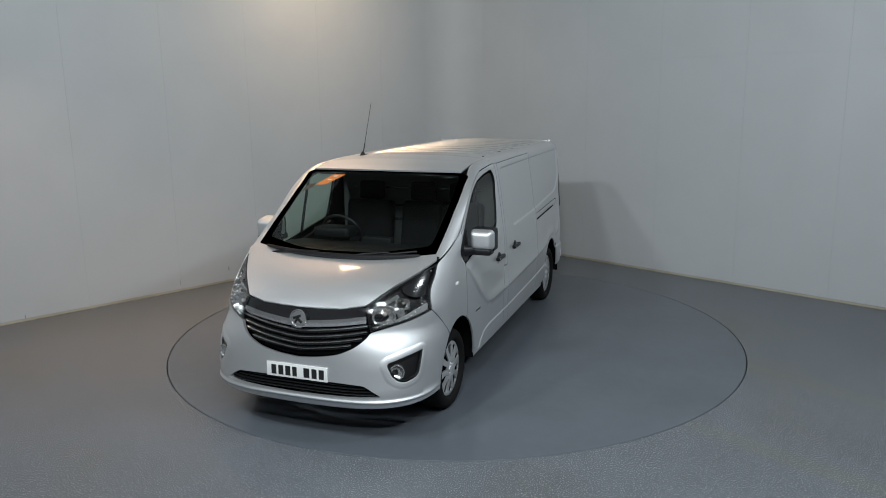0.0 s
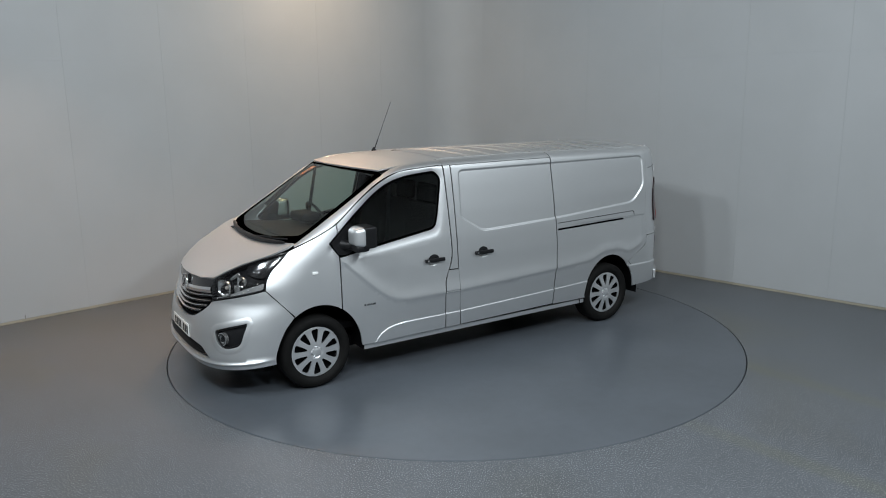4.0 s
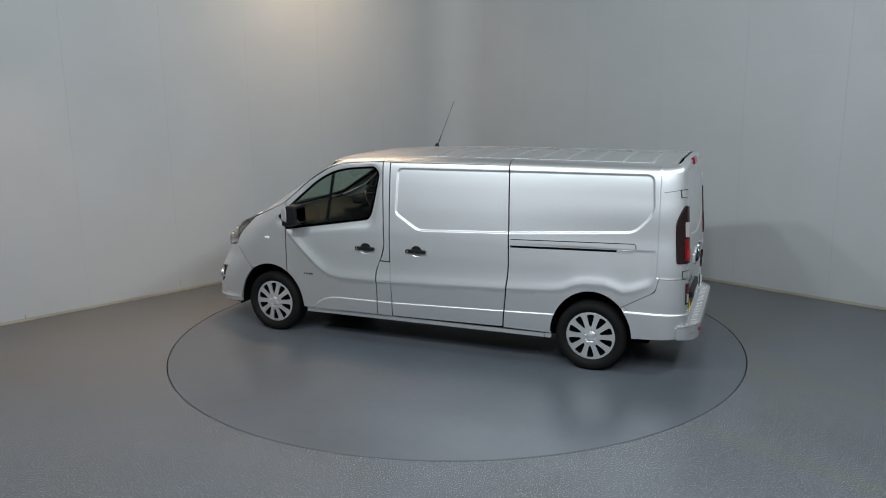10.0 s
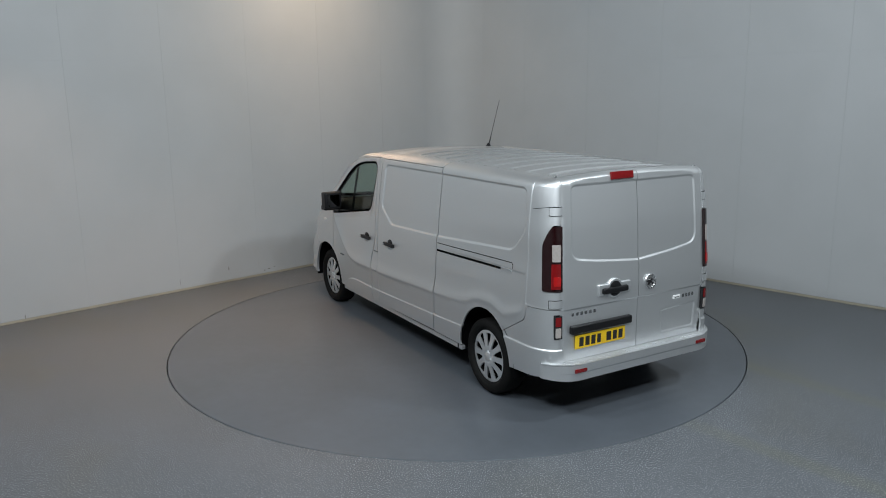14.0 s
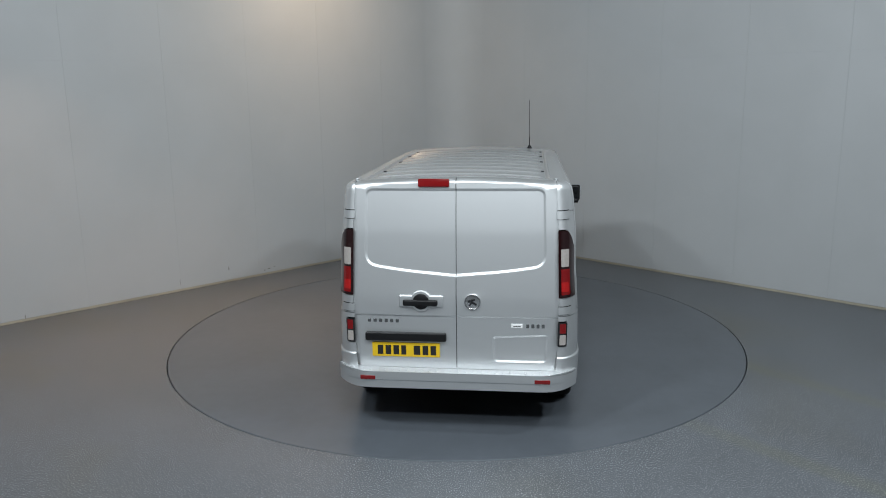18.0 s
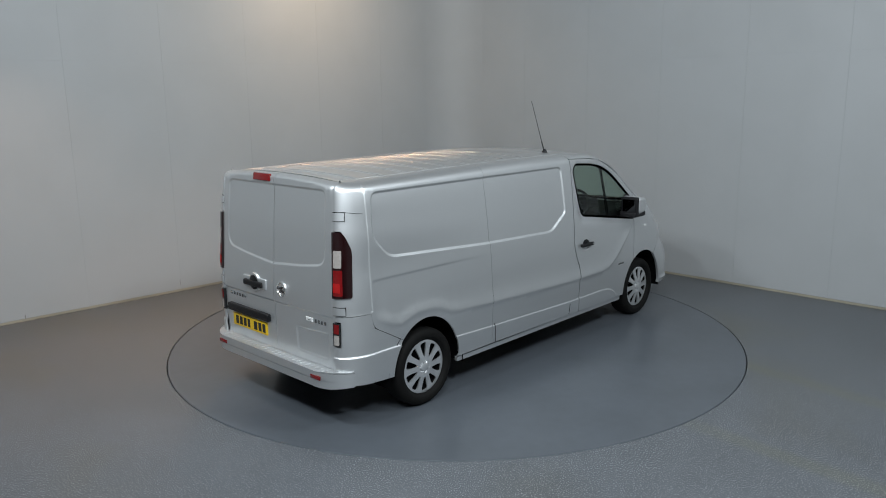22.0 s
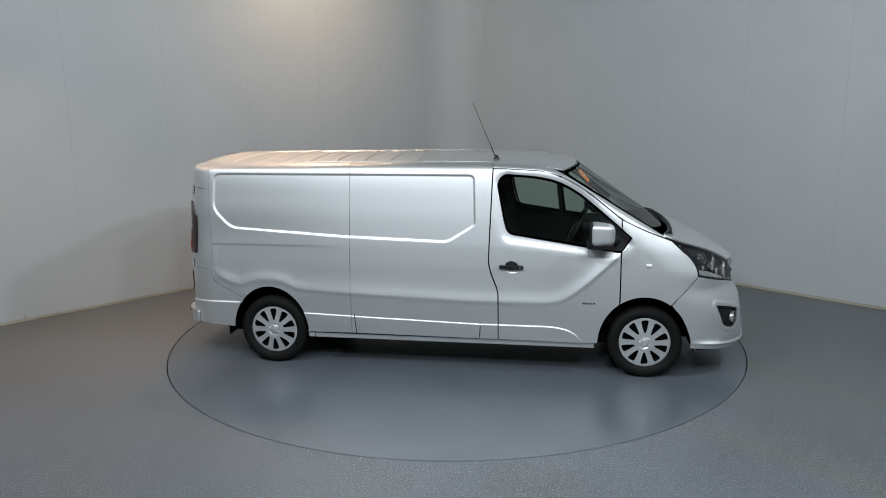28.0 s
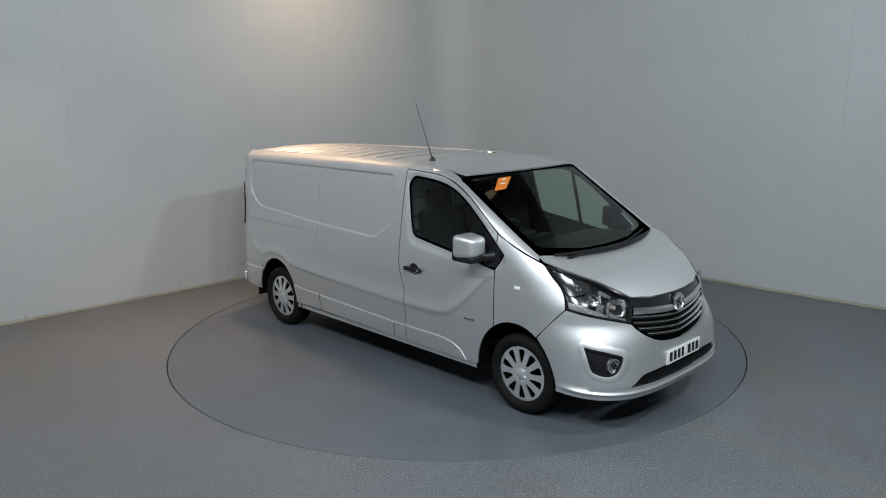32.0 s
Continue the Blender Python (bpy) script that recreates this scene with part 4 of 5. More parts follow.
GRILLE = [(0.0, 0.648), (0.15, 0.657), (0.33, 0.69), (0.46, 0.75), (0.53, 0.815), (0.545, 0.85), (0.535, 0.90), (0.508, 1.022), (0.33, 1.018), (0.0, 1.012)]
LAMP = [(0.553, 0.848, .01), (0.67, 0.880, .05), (0.80, 0.915, .05), (0.902, 0.960, .02), (0.882, 1.030, .04), (0.868, 1.11, .06), (0.872, 1.19, .06), (0.862, 1.262, .01), (0.785, 1.222, .05), (0.665, 1.150, .06), (0.50, 1.030, .02), (0.535, 0.92, .02)]
FOG = [(0.688, 0.628, .03), (0.80, 0.668, .04), (0.888, 0.698, .015), (0.888, 0.60, .04), (0.878, 0.510, .04), (0.80, 0.478, .05), (0.735, 0.52, .04)]
INTAKE = [(0.0, 0.488), (0.37, 0.478), (0.54, 0.468, .03), (0.665, 0.385, .02), (0.55, 0.375, .05), (0.37, 0.372), (0.0, 0.366)]


def ribbon(bm, pts, h, d):
    """A bar of height h and depth d (into the van) along pts."""
    cols = []
    for p in pts:
        p = Vector(p)
        way = Vector((p.x - 1.9, p.y, 0)).normalized() * d
        cols.append([bm.verts.new(p + Vector((0, 0, h / 2))), bm.verts.new(p + Vector((0, 0, h / 2)) * 0.2 + way * 0.25), bm.verts.new(p - Vector((0, 0, h / 2))), bm.verts.new(p - Vector((0, 0, h / 2)) - way), bm.verts.new(p + Vector((0, 0, h / 2)) - way)])
    for a, b in zip(cols, cols[1:]):
        for k in range(5):
            bm.faces.new((a[k], a[(k + 1) % 5], b[(k + 1) % 5], b[k]))
    bm.faces.new(cols[0])
    bm.faces.new(cols[-1][::-1])


def nose_points(ys, zs, off):
    uv = nose_uv(list(zip(ys, zs)))
    return nose_off(off)(np.array([p[0] for p in uv]), np.array([p[1] for p in uv]))


def build_nose():
    # bumper
    half = nose_uv([(0.0, 0.640, 0), (0.15, 0.650, .1), (0.33, 0.683, .1), (0.46, 0.743, .1), (0.535, 0.808, .05), (0.552, 0.842, .02), (0.67, 0.874, .05), (0.80, 0.909, .05), (0.902, 0.953, .005)])
    half += nose_side([(2.03, 0.785, .1), (1.962, 0.700, .01), (2.05, 0.60, .05), (2.10, 0.50, .05), (2.132, 0.40, .05), (2.135, 0.31, .01)])
    half += nose_uv([(0.90, 0.300, .05), (0.77, 0.290, .05), (0.52, 0.280, .1), (0.0, 0.272, 0)])
    fogs = [rounded(nose_uv([(s * p[0], *p[1:]) for p in FOG]), 0.02) for s in (1, -1)]
    intake = rounded(nose_uv(mirrored(INTAKE)), 0.0)

    def bump(u, z):
        p = nose_off(0.0)(u, z)
        q = np.stack([np.abs(u), z], 1)
        d = line_distance(q, fogs[0])
        k = 0.004 * smoothstep(0.055, 0.030, d) * smoothstep(-0.006, 0.012, d)
        # the chin stands out as a lip under the intake
        k = k + 0.016 * np.exp(-((z - 0.340 - 0.03 * np.maximum(np.abs(u) - 0.6, 0)) / 0.014) ** 2) * smoothstep(1.25, 0.95, np.abs(u))
        way = np.stack([p[:, 0] - 1.6, p[:, 1], p[:, 2] * 0], 1)
        way /= np.linalg.norm(way, axis=1)[:, None]
        return p + way * k[:, None]
    feats = [inset(dense(f, 0.02), -o) for f in fogs for o in (0.005, 0.011, 0.022, 0.033, 0.040, 0.047, 0.056)]
    feats += [np.array([(u0, zz + 0.03 * max(abs(u0) - 0.6, 0)) for u0 in np.arange(-1.24, 1.25, 0.03)]) for zz in (0.308, 0.318, 0.327, 0.334, 0.340, 0.346, 0.353)]
    bp = skin("front_bumper", [rounded(mirrored(half), 0.0), fogs[0], fogs[1], intake], bump, PAINT, VAN, 0.03, feats, gap=0.0012, thick=0.025, label="silver front bumper")
    # lower intake
    it = skin("lower_intake", [inset(dense(intake, 0.03), -0.01)], nose_off(-0.045), DARK, bp, 0.06, gap=0, thick=0)
    for zc in (0.395, 0.418, 0.441, 0.463):
        w = 0.62 if zc < 0.43 else 0.55
        ys = np.linspace(-w, w, 31)
        bm = bmesh.new()
        ribbon(bm, nose_points(ys, np.full(31, zc), -0.018), 0.008, 0.02)
        part("intake_slat", bm, BLACK, it)
    # black valance
    val = mirrored(nose_uv([(0.0, 0.276, 0), (0.52, 0.284, .1), (0.77, 0.294, .05), (0.90, 0.304, .05), (0.92, 0.24, .02), (0.77, 0.225, .05), (0.0, 0.215, 0)]))
    skin("valance", [rounded(val, 0.0)], nose_off(-0.09), BLACK, VAN, 0.06, gap=0)
    # fog lamps
    for s, lp in ((1, fogs[0]), (-1, fogs[1])):
        nest = skin("fog_lamp", [inset(dense(lp, 0.02), -0.004)], nose_off(-0.030), BLACK, VAN, 0.04, gap=0, thick=0.0, label="black fog lamp housing")
        skin("fog_collar", [inset(dense(lp, 0.02), 0.001), inset(dense(lp, 0.02), 0.012)], nose_off(-0.010), BLACK, nest, 0.04, gap=0, thick=0.025)
        c = Vector(nose_points([s * 0.765], [0.562], -0.020)[0])
        m = frame_at(c, Vector((0.93, s * 0.32, 0))) @ Matrix.Rotation(radians(90), 4, "X")
        bm = bmesh.new()
        lathe(bm, [(0.054, -0.02), (0.056, 0.012), (0.051, 0.014), (0.046, 0.006), (0.020, -0.012), (0.004, -0.014)], 32, m)
        part("reflector", bm, SPARK, nest, "chrome fog lamp bowl")
        bm = bmesh.new()
        lathe(bm, [(0.045, 0.010), (0.030, 0.016), (0.004, 0.018)], 32, m, True)
        part("lens", bm, CLEARGLASS, nest).visible_shadow = False
    # grille
    gl = rounded(nose_uv(mirrored(GRILLE)), 0.0)
    g = skin("grille", [gl], nose_off(-0.050), DARK, VAN, 0.05, gap=0, thick=0, label="black grille with chrome slats")
    for k, (w, ze, zc, h, d, mt) in enumerate([(0.520, 0.936, 0.888, 0.052, 0.045, CHROME), (0.535, 0.893, 0.838, 0.010, 0.03, SLAT), (0.528, 0.850, 0.792, 0.010, 0.03, SLAT), (0.500, 0.806, 0.746, 0.010, 0.03, SLAT), (0.425, 0.756, 0.703, 0.010, 0.03, SLAT)]):
        y = np.linspace(-w, w, 41)
        z = zc + (ze - zc) * (np.abs(y) / w) ** 1.25
        bm = bmesh.new()
        ribbon(bm, nose_points(y, z, -0.012 if k else -0.006), h, d)
        part("grille_bar" if k == 0 else "slat", bm, mt, g, "broad chrome bar" if k == 0 else "thin chrome-edged slat")
        if k:
            bm = bmesh.new()
            ribbon(bm, nose_points(y, z - 0.012, -0.020), 0.012, 0.03)
            part("slat_backing", bm, GLOSS, g)
    top = nose_uv(mirrored([(0.0, 0.918), (0.30, 0.930), (0.515, 0.964), (0.505, 1.024), (0.33, 1.019), (0.0, 1.012)]))
    skin("grille_panel", [rounded(top, 0.0)], nose_off(-0.012), GLOSS, g, 0.05, gap=0, thick=0.02)
    # round badge: a ring with a plain winged shape
    c = Vector(nose_points([0.0], [0.922], 0.012)[0])
    m = frame_at(c, Vector((1, 0, 0.16)))
    bd = badge(m, 0.072, g)
    # headlamps
    for s in (1, -1):
        lp = rounded(nose_uv([(s * p[0], *p[1:]) for p in LAMP]), 0.01)
        body = skin("headlamp", [inset(dense(lp, 0.02), 0.001)], nose_off(-0.060), GLOSS, VAN, 0.04, gap=0, thick=0, label="clear headlamp with bright reflectors in a black rim")
        skin("lamp_rim", [inset(dense(lp, 0.015), 0.002), inset(dense(lp, 0.015), 0.014)], nose_off(-0.004), GLOSS, body, 0.04, gap=0, thick=0.055)
        ln = skin("lens", [inset(dense(lp, 0.02), 0.003)], nose_off(-0.002), CLEARGLASS, body, 0.04, gap=0, thick=0, label="clear plastic headlamp lens")
        ln.visible_shadow = False
        up = nose_uv([(s * p[0], *p[1:]) for p in [(0.852, 1.24, .01), (0.78, 1.205, .04), (0.70, 1.155, .04), (0.735, 1.10, .04), (0.80, 1.07, .04), (0.862, 1.06, .03)]])
        skin("lamp_mask", [rounded(up, 0.02)], nose_off(-0.030), GLOSS, body, 0.04, gap=0, thick=0.02)
        for y, z, r, dp in ((0.640, 0.975, 0.082, -0.034), (0.745, 1.040, 0.050, -0.036)):
            p = Vector(nose_points([s * y], [z], dp)[0])
            m = frame_at(p, Vector((0.96, s * 0.22, 0.05))) @ Matrix.Rotation(radians(90), 4, "X")
            bm = bmesh.new()
            rings = []
            for q, y0 in ((1.06, 0.0), (1.06, 0.016), (1.0, 0.012), (0.92, -0.004), (0.75, -0.020), (0.4, -0.032), (0.2, -0.036)):
                ring = []
                for k in range(32):
                    a = 2 * math.pi * k / 32
                    f = (abs(math.cos(a)) ** 4 + abs(math.sin(a)) ** 4) ** -0.25
                    ring.append(bm.verts.new(m @ Vector((r * q * f * math.cos(a) * 1.02, y0, r * q * f * math.sin(a) * 0.80))))
                rings.append(ring)
            for ra, rb in zip(rings, rings[1:]):
                for k in range(32):
                    bm.faces.new((ra[k], ra[(k + 1) % 32], rb[(k + 1) % 32], rb[k]))
            rf = part("reflector", bm, SPARK, body, "chrome reflector bowl", angle=20)
            bm = bmesh.new()
            lathe(bm, [(r * 0.22, -0.036), (r * 0.2, -0.01), (r * 0.05, 0.0)], 16, m, True)
            part("bulb", bm, CLEAR, rf)
        for y, z, w, h, ang in ((0.665, 1.072, 0.12, 0.030, 30), (0.745, 0.975, 0.06, 0.07, 16), (0.62, 0.885, 0.12, 0.014, 14), (0.80, 1.105, 0.05, 0.018, 30), (0.825, 1.145, 0.03, 0.016, 35)):
            p = Vector(nose_points([s * y], [z], -0.034)[0])
            bm = bmesh.new()
            box(bm, (0, 0, 0), (w, h, 0.012), 0.005, frame_at(p, Vector((0.9, s * 0.4, 0.1))) @ Matrix.Rotation(radians(ang * s), 4, "Z"), 2)
            part("reflector_plate", bm, SPARK, body)
        # a row of small light dots along the lower edge and up the side
        for y, z in ((0.655, 0.884), (0.70, 0.896), (0.742, 0.909), (0.780, 0.923), (0.806, 0.944), (0.826, 0.966), (0.842, 0.990), (0.852, 1.016), (0.786, 1.106), (0.792, 1.128), (0.846, 1.222), (0.600, 0.878)):
            p = Vector(nose_points([s * y], [z], -0.014)[0])
            bm = bmesh.new()
            bmesh.ops.create_uvsphere(bm, u_segments=10, v_segments=6, radius=0.0055, matrix=Matrix.Translation(p))
            part("led", bm, LED, body)
        low = nose_uv([(s * p[0], *p[1:]) for p in [(0.70, 0.897, .01), (0.80, 0.922, .03), (0.892, 0.964, .02), (0.880, 1.020, .02), (0.815, 0.982, .03), (0.72, 0.925, .01)]])
        skin("indicator_lens", [rounded(low, 0.01)], nose_off(-0.020), SMOKED, body, 0.04, gap=0, thick=0.01, label="smoked clear indicator lens")
        # side repeater
        p, n = on_flank(s, 1.752, 1.058, 0.004)
        bm = bmesh.new()
        box(bm, (0, 0, 0), (0.052, 0.024, 0.014), 0.006, frame_at(p, n), 3)
        part("side_repeater", bm, WHITE, VAN, "small clear side indicator")
    plate("number_plate", Vector((2.679, 0, 0.530)), Vector((1, 0, 0.03)), WHITEP, bp)


def badge(m, r, parent):
    bm = bmesh.new()
    lathe(bm, [(r, -0.012), (r, 0.0), (r * 0.97, 0.006), (r * 0.88, 0.007), (r * 0.83, 0.002), (r * 0.83, -0.012)], 36, m @ Matrix.Rotation(radians(90), 4, "X"))
    ring = part("badge", bm, CHROME, parent, "round chrome badge")
    bm = bmesh.new()
    lathe(bm, [(r * 0.84, -0.004), (r * 0.5, -0.001), (r * 0.02, 0.0)], 36, m @ Matrix.Rotation(radians(90), 4, "X"))
    part("badge_disc", bm, SLAT, ring)
    bm = bmesh.new()
    for ang, c, sz in ((20, (-0.15, 0.18), (0.9, 0.28)), (-35, (0.15, -0.15), (0.75, 0.26)), (60, (-0.25, -0.25), (0.5, 0.2))):
        box(bm, (0, 0, 0), (sz[0] * r, sz[1] * r, 0.008), 0.003, m @ Matrix.Translation((c[0] * r, c[1] * r, 0.002)) @ Matrix.Rotation(radians(ang), 4, "Z"), 2)
    part("badge_emblem", bm, GLOSS, ring)
    return ring


def plate(name, c, n, mat, parent):
    m = frame_at(c, n)
    bm = bmesh.new()
    box(bm, (0, 0, 0), (0.520, 0.111, 0.006), 0.002, m, 2)
    pl = part(name, bm, mat, parent, "number plate with dark plain bars")
    x = -0.222
    for k, w in enumerate((0.050, 0.050, 0.050, 0.044, 0.0, 0.058, 0.050, 0.050)):
        if not w:
            x += 0.040
            continue
        bm = bmesh.new()
        box(bm, (0, 0, 0), (w * 0.86, 0.074, 0.002), 0.0008, m @ Matrix.Translation((x + w / 2, -0.002, 0.0036)), 1)
        part("plate_bar", bm, INK, pl)
        x += w + 0.011
    return pl


# ---- tail ----


def tail_off(s, d):
    f = tail(s)

    def g(u, z):
        p = f(u, z)
        a = np.clip(u, 0, math.pi / 2)
        nx, ny = -np.sin(a) * 0.17, np.cos(a) * 0.26
        L = np.hypot(nx, ny)
        p[:, 0] += d * nx / L
        p[:, 1] += s * d * ny / L
        return p
    return g


TAIL_LAMP = [(0.70, 1.075, .03), (0.68, 1.25, .1), (0.70, 1.43, .06), (0.92, 1.525, .08), (1.14, 1.572, .06), (1.64, 1.572, .01), (1.64, 1.072, .01)]
LOW_LAMP = [(1.22, 0.700, .02), (1.20, 0.885, .02), (1.64, 0.885, .01), (1.64, 0.700, .01)]


def rear_corner(s):
    f = tail(s)
    lamp = rounded(TAIL_LAMP, 0.01)
    low = rounded(LOW_LAMP, 0.01)

    def bump(u, z):
        p = tail_off(s, 0.001)(u, z)
        k = 0.014 * smoothstep(0.62, 0.60, z)
        a = np.clip(u, 0, math.pi / 2)
        p[:, 0] -= k * np.sin(a)
        p[:, 1] += s * k * np.cos(a)
        return p
    arc = [(corner_u(p[0], p[1]), p[1], 0) for p in arch(RX, 0.375, 0.44, 135, 176, 12)]
    skin("bumper_corner", [rounded([(0.095, 0.93, .0), (corner_u(-2.318, 0.812), 0.812, .05)] + arc + [(corner_u(-2.137, 0.362), 0.362, .02), (0.5, 0.380, .05), (1.64, 0.41, .02), (1.64, 0.93, .005)], 0.01), inset(dense(low, 0.03), -0.004)], bump, PAINT, VAN, 0.04, [dense([(-1.1, zz), (1.6, zz)], 0.05, False) for zz in (0.59, 0.60, 0.61, 0.62)], label="silver rear bumper corner")
    # hinges
    for z0, z1 in ((1.652, 1.712), (0.945, 1.002)):
        skin("hinge_cover", [rounded([(0.98, z0, .01), (0.98, z1, .01), (1.66, z1, .01), (1.66, z0, .01)], 0.01)], tail_off(s, 0.008), PAINT, VAN, 0.05, gap=0, thick=0.008)
        skin("hinge_shadow", [rounded([(0.955, z0 - 0.005, .01), (0.955, z1 + 0.005, .01), (1.66, z1 + 0.005, .01), (1.66, z0 - 0.005, .01)], 0.01)], tail_off(s, 0.001), DARK, VAN, 0.05, gap=0, thick=0)
    # upper lamp
    tl = skin("tail_lamp", [inset(dense(lamp, 0.03), 0.002)], tail_off(s, 0.010), DKRED, VAN, 0.05, gap=0, thick=0.03, label="dark red tail lamp with a clear segment")
    # the last, brighter red piece imitates the reflector's glow in the tail lens
    for nm, u0, z0, z1, mt, out_ in (("reverse_lens", 1.10, 1.305, 1.435, CLEAR, 0.013), ("tail_lens", 1.06, 1.095, 1.288, RED, 0.013), ("tail_lens_glow", 1.16, 1.120, 1.192, GLOWRED, 0.0165)):
        skin(nm, [rounded([(u0, z0, .02), (u0, z1, .02), (1.52, z1, .02), (1.52, z0, .02)], 0.02)], tail_off(s, out_), mt, tl, 0.05, gap=0, thick=0.006)
    ll = skin("lower_lamp", [inset(dense(low, 0.03), 0.002)], tail_off(s, 0.010), GLOSS, VAN, 0.05, gap=0, thick=0.03, label="small lower tail lamp")
    skin("fog_lens", [rounded([(1.28, 0.802, .02), (1.28, 0.875, .02), (1.56, 0.875, .02), (1.56, 0.802, .02)], 0.01)], tail_off(s, 0.013), RED, ll, 0.05, gap=0, thick=0.004)
    skin("reverse_lens", [rounded([(1.28, 0.712, .02), (1.28, 0.790, .02), (1.56, 0.790, .02), (1.56, 0.712, .02)], 0.01)], tail_off(s, 0.013), CLEAR, ll, 0.05, gap=0, thick=0.004)


def on_back(y, z, off):
    return Vector(back(True)(np.array([y]), np.array([z]))[0]) + Vector((-off, 0, 0))


def build_back():
    feats = []
    for off in (-0.014, -0.004, 0.004, 0.012, 0.021, 0.032):
        l = inset(dense(BACK_LOOP, 0.02), off)
        feats += [l, l * np.array([-1, 1]), inset(dense(BACK_LOW, 0.02), off)]
    feats += [dense([(-0.76, zz), (0.76, zz)], 0.03, False) for zz in (0.897, 0.904, 0.911, 0.919, 0.926, 0.934, 1.905, 1.915, 1.925)]
    doors = []
    for s in (1, -1):
        o = [(-0.012, 0.500, .01), (s * 0.760, 0.500, .03), (s * 0.774, 0.70, .1), (s * 0.778, 1.07, .1), (s * 0.766, 1.58, .1), (s * 0.750, 1.88, 0), (s * 0.742, 1.929, .0), (s * 0.37, 1.950, .1), (-0.012, 1.957, .0)]
        doors.append(skin("rear_door", [rounded(o, 0.0)], back(), PAINT, VAN, 0.03, feats, label="silver rear door"))
    left, right = doors
    skin("door_backing", [rounded([(-0.77, 0.48), (0.77, 0.48), (0.73, 1.88), (-0.73, 1.88)], 0.0)], lambda y, z: back(False)(y, z) + np.array([0.03, 0, 0]), DARK, VAN, 0.2, gap=0, thick=0)
    aft = Vector((-1, 0, 0))
    # high brake lamp
    bm = bmesh.new()
    box(bm, (0, 0, 0), (0.232, 0.062, 0.03), 0.012, frame_at(on_back(0.152, 1.915, 0.0), Vector((-1, 0, 0.13))), 3)
    part("brake_lamp", bm, RED, left, "red high brake lamp")
    # handle in a silver surround
    m = frame_at(on_back(0.253, 1.032, 0.0), aft)
    bm = bmesh.new()
    turn = Matrix.Rotation(radians(90), 4, "X")
    box(bm, (0, 0, 0), (0.335, 0.092, 0.026), 0.0125, m, 4)
    lathe(bm, [(0.082, -0.010), (0.082, 0.006), (0.076, 0.013), (0.002, 0.014)], 36, m @ turn)
    h = part("handle_surround", bm, PAINT, left, "silver handle surround")
    bm = bmesh.new()
    lathe(bm, [(0.062, 0.010), (0.060, 0.018), (0.045, 0.024), (0.002, 0.026)], 32, m @ turn)
    vs = box(bm, (0, 0, 0), (0.262, 0.048, 0.036), 0.016, m @ Matrix.Translation((-0.004, -0.008, 0.020)), 4)
    part("door_handle", bm, BLACK, h, "black rear door handle")
    badge(frame_at(on_back(-0.135, 1.034, 0.008), aft), 0.062, right)
    # plate lamp strip and plate
    m = frame_at(on_back(0.375, 0.752, 0.010), aft)
    bm = bmesh.new()
    box(bm, (0, 0, 0), (0.620, 0.066, 0.050), 0.014, m, 3)
    part("plate_lamp", bm, BLACK, left, "black plate lamp strip")
    plate("number_plate", on_back(0.377, 0.645, 0.006), aft, YELLOWP, left)
    # lettering as plain bars
    bm = bmesh.new()
    for k in range(6):
        box(bm, (0, 0, 0), (0.024, 0.026, 0.005), 0.002, frame_at(on_back(0.655 - 0.043 * k, 0.872, 0.002), aft), 1)
    part("lettering", bm, BADGE, left, "silver plain lettering bars")
    bm = bmesh.new()
    for k in range(4):
        box(bm, (0, 0, 0), (0.022, 0.030, 0.005), 0.002, frame_at(on_back(-0.545 - 0.038 * k, 0.850, 0.002), aft), 1)
    part("lettering", bm, BADGE, right, "silver plain lettering bars")
    bm = bmesh.new()
    box(bm, (0, 0, 0), (0.086, 0.032, 0.005), 0.002, frame_at(on_back(-0.465, 0.850, 0.002), aft), 1)
    lb = part("badge_plate", bm, WHITE, right, "small white badge with a grey bar")
    bm = bmesh.new()
    box(bm, (0, 0, 0), (0.056, 0.006, 0.002), 0.0008, frame_at(on_back(-0.465, 0.848, 0.0052), aft), 1)
    part("badge_bar", bm, BADGE, lb)
    # bumper with a tread step
    def rim(y, z):
        y = np.asarray(y, float)
        k = np.clip((np.abs(y) - 0.62) / 0.33, 0, 1)
        x = -2.695 + 0.33 * (1 - np.sqrt(1 - k * k)) + 0.010 * smoothstep(0.445, 0.425, z) * (1 - k)
        return np.stack([x, y, z], 1)
    bp = skin("rear_bumper", [rounded([(-0.915, 0.388, .01), (-0.915, 0.497, .0), (0.915, 0.497, .0), (0.915, 0.388, .01), (0.78, 0.372, .05), (-0.78, 0.372, .05)], 0.01)], rim, PAINT, VAN, 0.03, [dense([(-0.8, zz), (0.8, zz)], 0.04, False) for zz in (0.425, 0.435, 0.445)], gap=0, thick=0.02, label="silver rear bumper with a tread step")

    def step(y, x):
        return np.stack([x, y, np.full_like(x, 0.500) - 0.006 * smoothstep(-2.67, -2.695, np.asarray(x))], 1)
    pts = [(float(y), float(rim(np.array([y]), np.array([0.497]))[0, 0]), 0) for y in 0.915 * np.sin(np.linspace(-math.pi / 2, math.pi / 2, 60))]
    skin("bumper_step", [rounded(pts + [(0.86, -2.50, .01), (0.80, -2.57, .01), (-0.80, -2.57, .01), (-0.86, -2.50, .01)], 0.0)], step, PAINT, bp, 0.05, gap=0, thick=0.01)
    for k in range(26):
        bm = bmesh.new()
        y = -0.70 + 1.40 * k / 25
        box(bm, (-2.634, y, 0.5005), (0.055, 0.016, 0.005), 0.002, None, 1)
        part("tread_rib", bm, PAINT, bp)
